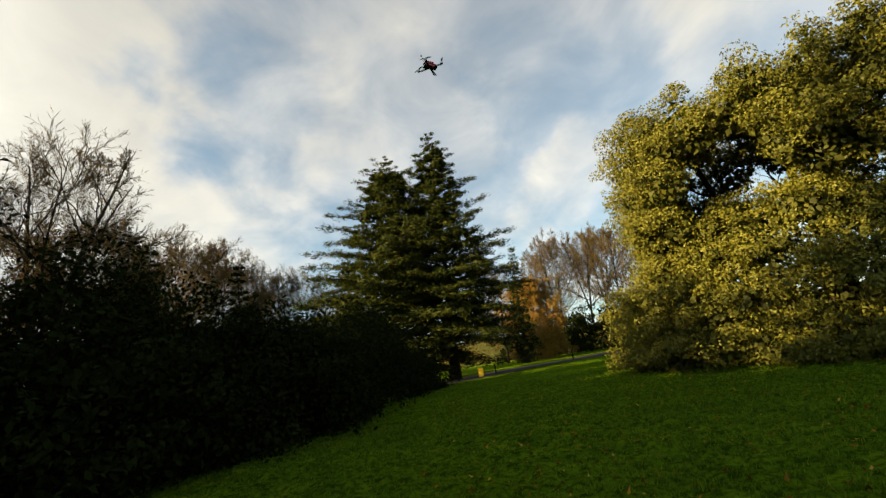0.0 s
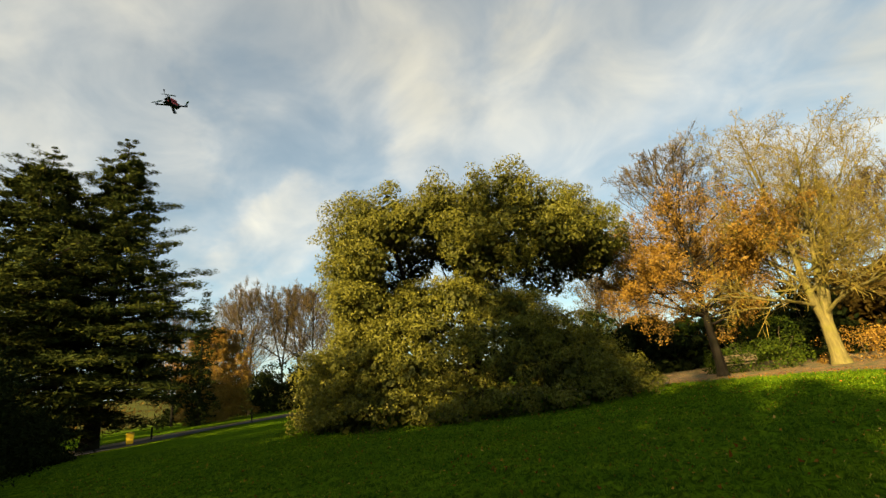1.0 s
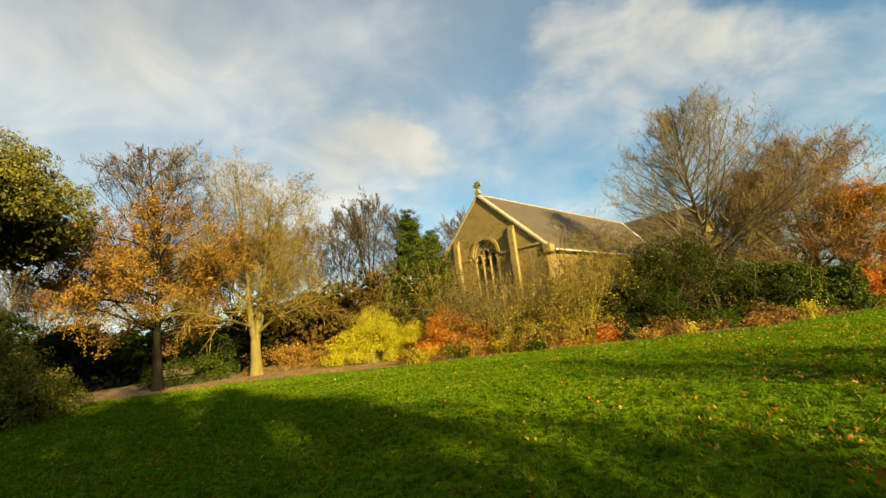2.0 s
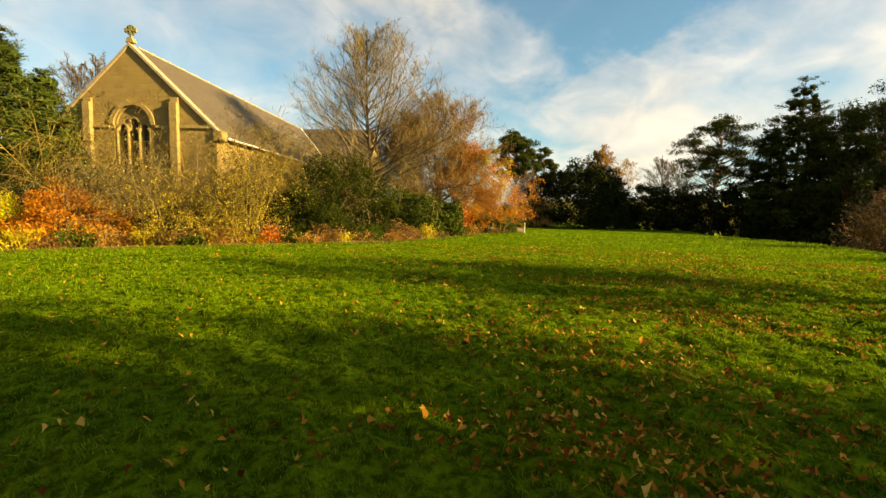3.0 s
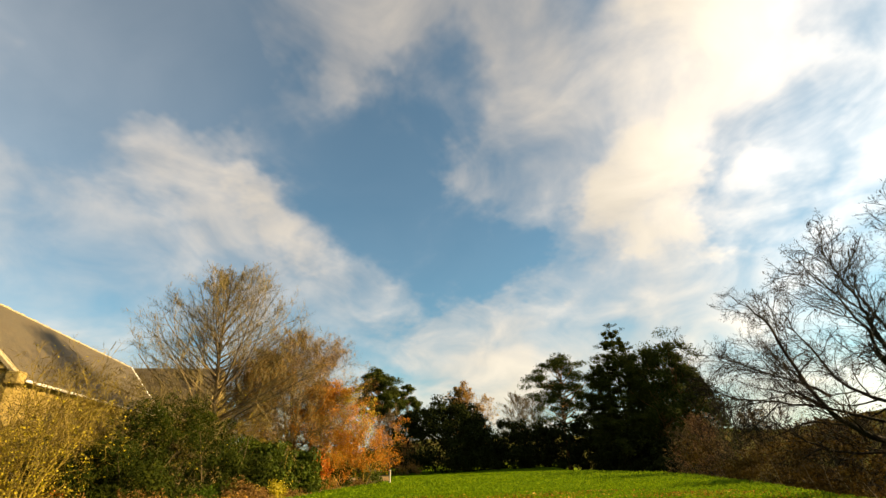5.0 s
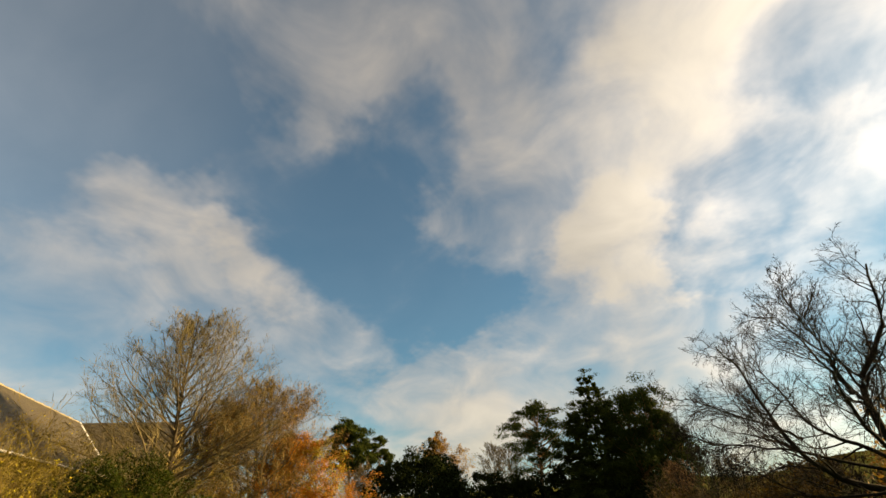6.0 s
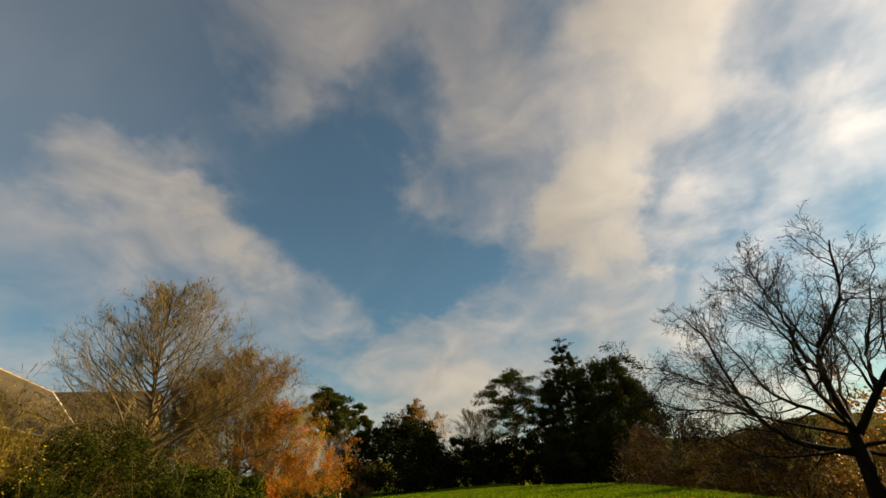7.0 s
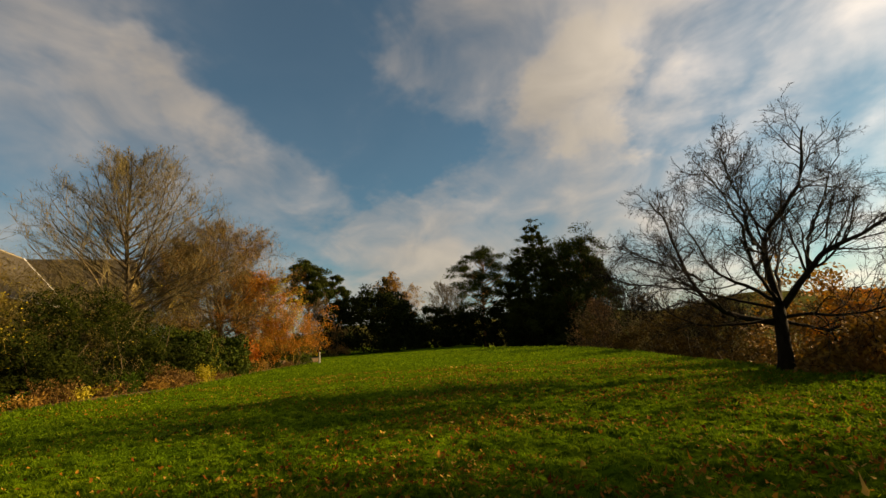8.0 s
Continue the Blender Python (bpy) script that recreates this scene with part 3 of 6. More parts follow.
def fallen_leaves():
    """Lobed, curled autumn leaves, thickest under the oak's reach."""
    rng = np.random.default_rng(8)
    n = 42000
    az = np.where(rng.random(n) < 0.82, rng.normal(185, 27, n), rng.random(n) * 230)
    r = 2.6 + 19.5 * rng.random(n) ** 0.85
    x, y = r * np.sin(np.radians(az)), r * np.cos(np.radians(az))
    keep = (noise_field(x * 0.5 + 3, y * 0.8) ** 1.5 > 0.75 * rng.random(n)) & (r < table(EDGE, az) + 40 * ((az < 40) | (az > 157)))
    x, y = x[keep], y[keep]
    strip_az = rng.uniform(58, 157, 3600)
    strip_r = table(EDGE, strip_az) + rng.normal(0.5, 0.8, 3600)
    x, y = np.append(x, strip_r * np.sin(np.radians(strip_az))), np.append(y, strip_r * np.cos(np.radians(strip_az)))
    lone_az, lone_r = rng.uniform(12, 110, 1100), 3.2 + 16 * rng.random(1100) ** 0.8
    x, y = np.append(x, lone_r * np.sin(np.radians(lone_az))), np.append(y, lone_r * np.cos(np.radians(lone_az)))
    n = len(x)
    size = (0.013 + 0.025 * rng.random(n) ** 1.7)[:, None]
    spin = rng.random(n) * 2 * np.pi
    k = np.arange(7) * 2 * np.pi / 7
    rim = np.array([1.35, 0.60, 1.0, 0.62, 0.62, 1.0, 0.60])[None] * (0.65 + 0.7 * rng.random((n, 7)))
    lx, ly = np.cos(k)[None] * rim, np.sin(k)[None] * rim * 0.8
    curl = (rng.random((n, 1)) * 0.9 - 0.15) * ly ** 2 + (rng.random((n, 1)) - 0.4) * 0.7 * lx ** 2
    tip = rng.normal(size=(n, 2)) * 0.55
    lz = curl + lx * tip[:, :1] + ly * tip[:, 1:]
    c, s = np.cos(spin)[:, None], np.sin(spin)[:, None]
    px, py = x[:, None] + size * (lx * c - ly * s), y[:, None] + size * (lx * s + ly * c)
    z0 = ground_z(x, y) + 0.014 + 0.030 * rng.random(n)
    rimv = np.stack([px, py, z0[:, None] + size * (lz + 0.25)], -1)
    mid = np.stack([x, y, z0], -1)[:, None]
    verts = np.concatenate([mid, rimv], 1).reshape(-1, 3)
    base = np.arange(n)[:, None] * 8
    a = 1 + np.arange(7)
    faces = np.stack([np.broadcast_to(base, (n, 7)), base + a, base + 1 + (np.arange(7) + 1) % 7], -1).reshape(-1, 3)
    ob = mesh_part("fallen_leaves", verts, faces, "fallen", None, "brown and tan fallen leaves scattered on the lawn", False)
    tagged(ob, category="fallen leaves", kind="stuff")


grass_blades()
fallen_leaves()

# ---- kinds of plants ----


def clump_crown(name, rng, parent, centres, radii, per, size, mat, droop=0.2, slim=0.5, label="", shell=0.5):
    at, along, across = spread(rng, centres, radii, per, droop, shell)
    ln = size * (0.7 + 0.6 * rng.random(len(at)))
    return mesh_part(name, *leaves(at, along, across, ln, ln * slim), mat, parent, label)


def stems(rng, parent, n, height, wide, mat, thick=0.03, twig=None, kids=5):
    base = []
    for i in range(n):
        a = rng.random() * 6.28
        base.append(((math.cos(a) * wide * 0.3 * rng.random(), math.sin(a) * wide * 0.3 * rng.random(), -0.05),
                     (math.cos(a) * wide / height * 0.8 * rng.random(), math.sin(a) * wide / height * 0.8 * rng.random(), 1.0),
                     height * (0.7 + 0.4 * rng.random()), thick * (0.6 + 0.7 * rng.random())))
    spec = [dict(seg=6, wob=0.12, up=0.0, end=0.3, kids=kids, ang=(20, 65), ratio=(0.35, 0.65), start=0.2, thin=0.55, least=0.014)]
    if twig:
        spec += [dict(seg=4, wob=0.2, up=0.0, kids=kids, ang=(20, 65), ratio=(0.4, 0.75), start=0.1, thin=0.65, least=0.011), dict(seg=3, wob=0.25, up=0.0, end=0.4, kids=4, ang=(20, 60), ratio=(0.5, 0.9), start=0.1, thin=0.8, least=0.008), dict(seg=1, wob=0.2)]
    lv = grow(rng, base, spec)
    for i in range(n):
        mesh_part("stem", *tubes(lv[0][0][i:i + 1], lv[0][1][i:i + 1], 5), mat, parent)
    if twig:
        tagged(mesh_part("twig_spray", *merge(tubes(*lv[1], 3), *[slivers(*v) for v in lv[2:]]), twig, parent), kind="stuff")
    return lv


def bush(az, r, wide, deep, height, mat, seed, label, size=0.1, per=70, clumps=90, name="shrub", group="", stem="bark", drop=0.0, ragged=0.16, slim=0.5, puff=1.0):
    """A dense shrub: leaf clumps over an uneven dome down to the ground, on several stems."""
    rng = np.random.default_rng(seed)
    x, y = polar(az, r)
    ob = thing(name, x, y, rest(x, y) + drop, label, "shrub", group, -az)
    d = unit(rng.normal(size=(clumps, 3)))
    d[:, 2] = np.abs(d[:, 2])
    lump = 1 + ragged * np.sin(d[:, :1] * 5 + seed) + ragged * np.sin(d[:, 2:] * 7 + seed * 2) + rng.normal(size=(clumps, 1)) * ragged * 0.6
    shell = (0.72 + 0.25 * rng.random((clumps, 1))) * lump
    c = d * shell * np.array([wide / 2, deep / 2, height * 0.86])
    c[:, 2] = np.maximum(c[:, 2], 0.06 * height)
    rad = np.array([wide, deep, height]) ** 0.5 * 0.26 * puff * (0.7 + 0.6 * rng.random((clumps, 1)))
    rad[:, 2] *= 0.75
    clump_crown("crown", rng, ob, c, rad, per, size, mat, 0.15, slim)
    stems(rng, ob, 7, height * 0.8, wide * 0.6, stem, 0.02 + 0.006 * height)
    return ob


def bare_tree(x, y, height, seed, label, bark="bark", twig="twig", spread_deg=(30, 60), lean=(0, 0), clear=0.2, crown=None, group="", drop=0.0,
              dense=(14, 7, 6), thick=None, up=0.04, leaders=0, fan=(12, 28), stem=0.2, wide=1.0, coarse=1.5):
    """A deciduous tree in winter; crown = (material, leaf size, leaves a twig, share of the height) where it still holds leaves.
    leaders: how many main stems a short bole divides into."""
    rng = np.random.default_rng(seed)
    ob = thing("tree", x, y, rest(x, y) + drop, label, "tree", group)
    rad = thick or height * 0.017
    fine = [
        dict(seg=6, wob=0.12, up=up, end=0.25, kids=dense[1], ang=(28, 60), ratio=(0.42, 0.66), start=0.18, thin=0.55, least=0.016 * coarse),
        dict(seg=4, wob=0.16, up=up, end=0.3, kids=dense[2], ang=(28, 62), ratio=(0.42, 0.7), start=0.12, thin=0.6, least=0.011 * coarse),
        dict(seg=2, wob=0.19, up=up, end=0.4, kids=5, ang=(20, 55), ratio=(0.5, 0.85), start=0.1, thin=0.7, least=0.009 * coarse),
        dict(seg=1, wob=0.2, up=up, end=0.4),
    ]
    main = dict(seg=10, wob=0.05, up=0.02, end=0.16, kids=dense[0], ang=spread_deg, ratio=(0.36 * wide, 0.52 * wide), start=clear, thin=0.5, short=0.5)
    if leaders:
        bole = dict(seg=4, wob=0.02, end=0.85, flare=0.45, kids=leaders, ang=fan, ratio=((0.86 - stem) / stem, (0.98 - stem) / stem), start=0.75, short=0.0, thin=0.8)
        spec = [bole, dict(main, kids=max(4, round(dense[0] * 1.5 / leaders)))] + fine
        lv = grow(rng, [((0, 0, -0.1), (lean[0], lean[1], 1), height * stem, rad)], spec)
        tree_parts(lv, ob, bark, twig, split=3)
        tips = [lv[5][0][:, 1:], lv[4][0][:, 1:]]
    else:
        lv = grow(rng, [((0, 0, -0.1), (lean[0], lean[1], 1), height * 0.95, rad)], [dict(main, flare=0.5, seg=12, wob=0.035)] + fine)
        tree_parts(lv, ob, bark, twig)
        tips = [lv[4][0][:, 1:], lv[3][0][:, 1:]]
    if crown:
        mat, size, per, low = crown
        tips = np.concatenate([q.reshape(-1, 3) for q in tips])
        tips = tips[tips[:, 2] < low * height * (0.75 + 0.5 * rng.random(len(tips)))]
        if per < 1:
            tips, per = tips[rng.random(len(tips)) < per], 1
        at = np.repeat(tips, per, 0) + rng.normal(size=(len(tips) * per, 3)) * 0.12
        along = unit(rng.normal(size=at.shape) + np.array([0, 0, -0.5]))
        across = unit(np.cross(along, rng.normal(size=at.shape)))
        ln = size * (0.7 + 0.6 * rng.random(len(at)))
        mesh_part("crown", *leaves(at, along, across, ln, ln * 0.62), mat, ob)
    return ob


def crowned_tree(x, y, height, width, seed, label, bark="bark", twig="twig", clear=0.2, n=30, dense=(8, 6, 6), rise=(25, 72), mid=0.5,
                 forks=((0.0, 0.0, 1.0),), fork=0.0, thick=None, up=0.05, coarse=1.0, crown=None, group="", wob=0.12, drop=0.0, lean=(0, 0), ang=(24, 55)):
    """A leafless tree with a set outline: boughs leave the stem at a rise that steepens upwards and reach out to the crown's shape.
    forks: (sideways x, sideways y, share of the height) of each leader above the fork."""
    rng = np.random.default_rng(seed)
    ob = thing("tree", x, y, rest(x, y) + drop, label, "tree", group)
    rad = thick or height * 0.018
    stems_made, boughs = [], []
    foot = np.array([0, 0, -0.1])
    if fork:
        bole = grow(rng, [(foot, (lean[0], lean[1], 1), height * fork + 0.1, rad)], [dict(seg=5, wob=0.02, end=0.88, flare=0.45)])[0]
        stems_made.append(bole)
        foot = bole[0][0][-1]
    for fx, fy, share in forks:
        tall = height * share - foot[2]
        one = grow(rng, [(foot, (fx + lean[0], fy + lean[1], 1), tall * math.hypot(1, math.hypot(fx, fy)) ** 0.6, rad * (0.75 if fork else 1.0))],
                   [dict(seg=12, wob=0.035, up=0.035 if fork else 0.0, end=0.10, flare=0.0 if fork else 0.5)])[0]
        stems_made.append(one)
        spine, radii = one[0][0], one[1][0]
        low = clear if not fork else 0.06
        m = max(5, round(n / len(forks)))
        for i in range(m):
            u = low + (0.93 - low) * (i + rng.random()) / m
            f = u * 12
            k = min(int(f), 11)
            at = spine[k] * (1 - f + k) + spine[k + 1] * (f - k)
            share_up = np.clip((at[2] / height - clear) / (1 - clear), 0, 1)
            a = i * 2.4 + rng.normal() * 0.35
            e = radians(rise[0] + (rise[1] - rise[0]) * share_up + rng.normal() * 7)
            way = np.array([math.cos(a) * math.cos(e), math.sin(a) * math.cos(e), math.sin(e)])
            bent = e + 3.5 * up * math.cos(e)
            far = np.linspace(0.2, width, 60)
            flat = np.hypot(at[0] + math.cos(a) * math.cos(bent) * far, at[1] + math.sin(a) * math.cos(bent) * far) / (width / 2)
            tall = at[2] + math.sin(bent) * far - mid * height
            inside = flat ** 2 + (tall / np.where(tall > 0, (1.0 - mid) * height, mid * height)) ** 2 < 1
            ln = far[np.argmin(inside)] * rng.uniform(0.82, 1.12)
            boughs.append((at, way, max(ln, 0.09 * height), max(radii[k] * 0.5, 0.02)))
    fine = [dict(seg=7, wob=wob, up=up, end=0.22, kids=dense[0], ang=ang, ratio=(0.34, 0.56), start=0.15, thin=0.55, least=0.014 * coarse, short=0.45),
            dict(seg=4, wob=wob * 1.2, up=up, end=0.3, kids=dense[1], ang=ang, ratio=(0.42, 0.7), start=0.12, thin=0.6, least=0.009 * coarse),
            dict(seg=2, wob=0.18, up=up, end=0.4, kids=dense[2], ang=(18, 50), ratio=(0.5, 0.9), start=0.1, thin=0.7, least=0.006 * coarse),
            dict(seg=1, wob=0.15, up=up, end=0.4)]
    lv = grow(rng, boughs, fine)
    for paths, radii in stems_made:
        mesh_part("trunk", *tubes(paths, radii, 9), bark, ob)
    for i in range(len(boughs)):
        mesh_part("limb", *tubes(lv[0][0][i:i + 1], lv[0][1][i:i + 1], 5), bark, ob)
    tagged(mesh_part("branch_frame", *tubes(*lv[1], 3), bark, ob), kind="stuff")
    tagged(mesh_part("twig_spray", *merge(slivers(*lv[2]), slivers(*lv[3])), twig, ob), kind="stuff")
    if crown:
        mat, size, per, low = crown
        tips = np.concatenate([lv[3][0][:, 1], lv[2][0][:, -1]])
        tips = tips[tips[:, 2] < low * height * (0.8 + 0.4 * rng.random(len(tips)))]
        if per < 1:
            tips, per = tips[rng.random(len(tips)) < per], 1
        at = np.repeat(tips, per, 0) + rng.normal(size=(len(tips) * per, 3)) * 0.1
        along = unit(rng.normal(size=at.shape) + np.array([0, 0, -0.5]))
        across = unit(np.cross(along, rng.normal(size=at.shape)))
        ln = size * (0.7 + 0.6 * rng.random(len(at)))
        mesh_part("crown", *leaves(at, along, across, ln, ln * 0.6), mat, ob)
    return ob


def cedar(x, y, height, seed, label, reach, bare=0.12, mat="cedar", bark="bark_dark", lean=(0, 0), tiers=26, group="", spray=0.5, flat=0.22, per=26, top=0.06, drop=0.0, name="conifer", power=0.75, fine=0.62, slim=0.28, core=0):
    """A conifer with level tiers of boughs carrying flat sprays of needles."""
    rng = np.random.default_rng(seed)
    ob = thing(name, x, y, rest(x, y) + drop, label, "conifer", group)
    lv = grow(rng, [((0, 0, -0.1), (lean[0], lean[1], 1), height, height * 0.019)], [dict(seg=12, wob=0.012, up=0.01, end=0.05, flare=0.4)])
    spine = lv[0][0][0]
    v, f = tubes(*lv[0], 9)
    mesh_part("trunk", v, f, bark, ob)
    boughs, rads, cen, cr = [], [], [], []
    for i in range(tiers):
        t = bare + (1 - bare) * (i + rng.random() * 0.5) / tiers
        n = 6 if t < 0.85 else 4
        spin = rng.random() * 6.28
        for k in range(n):
            a = spin + k * 6.283 / n + rng.normal() * 0.25
            ln = reach * ((1 - t) ** power + top) * (0.50 + 0.62 * rng.random()) * min(1.0, 0.55 + (t - bare) * 3.0)
            at = np.array([np.interp(t * 12, range(13), spine[:, q]) for q in range(3)])
            s = np.linspace(0, 1, 6)
            rise = (0.10 + 0.35 * t) * s - 0.30 * s ** 2 * (1 - t)
            path = at + np.stack([np.cos(a) * s * ln, np.sin(a) * s * ln, rise * ln], 1)
            boughs.append(path)
            rads.append((0.012 + 0.011 * ln) * (1 - 0.8 * s))
            m = max(2, int(ln * 1.9))
            ss = 0.28 + 0.72 * (np.arange(m) + rng.random(m)) / m
            for q in ss:
                side = rng.normal() * 0.20 * ln * (1.15 - q) + rng.normal() * 0.1
                c = np.array([np.interp(q, s, path[:, w]) for w in range(3)]) + np.array([-np.sin(a) * side, np.cos(a) * side, 0.04])
                cen.append(c)
                w = spray * (0.6 + 0.6 * rng.random()) * (0.65 + 0.08 * ln) * (1 - 0.52 * t)
                cr.append((w, w, w * flat))
    for path, radius in zip(boughs, rads):
        mesh_part("bough", *tubes(path[None], radius[None], 4), bark, ob)
    at, along, across = spread(rng, np.array(cen), np.array(cr), per, 0.05, 0.15)
    ln = spray * fine * (0.6 + 0.7 * rng.random(len(at))) * (1.15 - 0.6 * at[:, 2] / height)
    along = unit(along * np.array([1, 1, 0.35]) + np.array([0, 0, 0.10]))
    mesh_part("crown", *leaves(at, along, across, ln, ln * slim), mat, ob)
    if core:
        u = bare + 0.03 + (0.90 - bare) * rng.random(core) ** 0.9
        a, out = rng.random(core) * 6.283, reach * ((1 - u) ** power + top) * 0.62 * rng.random(core) ** 0.5
        mid = np.stack([np.interp(u * 12, range(13), spine[:, q]) for q in range(3)], 1)
        mid = mid + np.stack([np.cos(a) * out, np.sin(a) * out, 0 * a], 1)
        wide = (0.18 + 0.90 * (1 - u))[:, None] * spray * np.array([1.0, 1.0, 0.5])
        clump_crown("inner_foliage", rng, ob, mid, wide, 44, spray * 0.6, mat, 0.1, 0.22)
    return ob


def pine(x, y, height, seed, label, crown_wide, low=0.5, clumps=44, group="", drop=0.0, mat="pine", per=200, lean=(0, 0), flatness=0.55, size=0.38, cap=0.5):
    """A pine: bare stem, crooked limbs, rounded plates of needles in the upper crown."""
    rng = np.random.default_rng(seed)
    ob = thing("pine_tree", x, y, rest(x, y) + drop, label, "pine tree", group)
    lv = grow(rng, [((0, 0, -0.1), (lean[0], lean[1], 1), height * 0.95, height * 0.017)],
              [dict(seg=10, wob=0.03, up=0.02, end=0.15, flare=0.4)])
    v, f = tubes(*lv[0], 8)
    mesh_part("trunk", v, f, "bark_rust", ob)
    spine = lv[0][0][0]
    cen, cr, limbs, rads = [], [], [], []
    for i in range(clumps):
        t = low + (1 - low) * (i + rng.random()) / clumps
        a = i * 2.4 + rng.normal() * 0.4
        u = (t - low) / (1 - low)
        out = crown_wide / 2 * (cap + (1 - cap) * math.sin(min(1.0, 0.25 + u * 0.75) * math.pi)) * (0.35 + 0.65 * rng.random()) * (1.0 if u < 0.9 else 0.45)
        foot = np.array([np.interp(max(t - 0.08, 0.1) * 10, range(11), spine[:, q]) for q in range(3)])
        end = np.array([foot[0] + math.cos(a) * out, foot[1] + math.sin(a) * out, t * height + 0.04 * height * rng.random()])
        s = np.linspace(0, 1, 5)[:, None]
        bend = np.array([0, 0, 1]) * (np.sin(s * 3.14) * -0.08 * out)
        limbs.append(foot * (1 - s) + end * s + bend + rng.normal(size=(5, 3)) * 0.05)
        rads.append(np.linspace(0.05 + 0.015 * out, 0.02, 5))
        for _ in range(2):
            w = crown_wide * (0.08 + 0.075 * rng.random())
            cen.append(end + rng.normal(size=3) * w * 0.55)
            cr.append((w, w, w * flatness))
    for path, radius in zip(limbs, rads):
        mesh_part("limb", *tubes(path[None], radius[None], 5), "bark_rust", ob)
    at, along, across = spread(rng, np.array(cen), np.array(cr), per, -0.25, 0.2)
    ln = size * (0.6 + 0.7 * rng.random(len(at)))
    mesh_part("crown", *leaves(at, along, across, ln, ln * 0.26), mat, ob)
    return ob


def tuft(az, r, wide, height, n, mat, seed, label, name="fern_clump", group="", category="plant"):
    """Arching dead fronds and grass from one crown."""
    rng = np.random.default_rng(seed)
    x, y = polar(az, r)
    ob = thing(name, x, y, rest(x, y) + 0.02, label, category, group, -az)
    a = rng.random(n) * 6.28
    out = wide / 2 * rng.random(n)
    h = height * (0.5 + 0.6 * rng.random(n))
    s = np.linspace(0, 1, 4)
    base = np.stack([rng.normal(size=n) * wide * 0.22, rng.normal(size=n) * wide * 0.16, np.zeros(n)], 1)
    path = base[:, None] + np.stack([np.cos(a)[:, None] * out[:, None] * s, np.sin(a)[:, None] * out[:, None] * s, h[:, None] * (s * 1.5 - 0.6 * s ** 2)[None] / 0.9], -1)
    tagged(mesh_part("frond_spray", *tubes(path, np.broadcast_to(0.014 * (1.1 - s), (n, 4)), 3), mat, ob), kind="stuff")
    at = path[:, 1:].reshape(-1, 3).repeat(3, 0) + rng.normal(size=(n * 9, 3)) * 0.07
    along = unit(rng.normal(size=at.shape) + np.array([0, 0, 0.3]))
    tagged(mesh_part("foliage", *leaves(at, along, unit(np.cross(along, rng.normal(size=at.shape))), 0.12, 0.05), mat, ob), kind="stuff")
    return ob


# ---- the church ----
RIDGE_Z, EAVE_Z = 10.8, 6.0
CH = polar(111.4, 32.0)               # foot of the gable's middle
CH_TURN = -239.6 + 90                  # local x: along the gable, local y: along the nave, away from the gable


def box(bm, x0, x1, y0, y1, z0, z1, bevel=0.0):
    made = bmesh.ops.create_cube(bm, size=1.0)["verts"]
    for v in made:
        v.co = Vector(((x0 + x1) / 2 + v.co.x * (x1 - x0), (y0 + y1) / 2 + v.co.y * (y1 - y0), (z0 + z1) / 2 + v.co.z * (z1 - z0)))
    if bevel:
        edges = {e for v in made for e in v.link_edges}
        bmesh.ops.bevel(bm, geom=list(edges), offset=bevel, segments=1, affect="EDGES")
    return made


def prism(bm, outline, y0, y1):
    """A solid between y0 and y1 with the outline (x, z)."""
    a = [bm.verts.new((x, y0, z)) for x, z in outline]
    b = [bm.verts.new((x, y1, z)) for x, z in outline]
    n = len(outline)
    bm.faces.new(a)
    bm.faces.new(b[::-1])
    for i in range(n):
        bm.faces.new((a[i], b[i], b[(i + 1) % n], a[(i + 1) % n]))
    bmesh.ops.recalc_face_normals(bm, faces=bm.faces)


def arc(cx, cz, r, a0, a1, n):
    return [(cx + r * math.cos(radians(a0 + (a1 - a0) * i / n)), cz + r * math.sin(radians(a0 + (a1 - a0) * i / n))) for i in range(n + 1)]


def roof_slope(name, corners, parent, label):
    """A slated slope 12 cm thick: corners along the eave then the ridge, with lengths as UV."""
    p = [Vector(c) for c in corners]
    nrm = (p[1] - p[0]).cross(p[3] - p[0]).normalized()
    if nrm.z < 0:
        nrm = -nrm
    bm = bmesh.new()
    uv = bm.loops.layers.uv.new("UVMap")
    top = [bm.verts.new(v + nrm * 0.12) for v in p]
    low = [bm.verts.new(v) for v in p]
    faces = [bm.faces.new(top), bm.faces.new(low[::-1])]
    for i in range(4):
        faces.append(bm.faces.new((top[i], low[i], low[(i + 1) % 4], top[(i + 1) % 4])))
    u = (p[1] - p[0]).normalized()
    w = nrm.cross(u)
    for f in faces:
        for lp in f.loops:
            lp[uv].uv = ((lp.vert.co - p[0]).dot(u), (lp.vert.co - p[0]).dot(w))
    bmesh.ops.recalc_face_normals(bm, faces=bm.faces)
    return part(name, bm, "slate", parent, label)


def lancet(cx, z0, z1, half, n=8):
    return [(cx - half, z0), (cx + half, z0)] + arc(cx, z1, half, 0, 180, n)


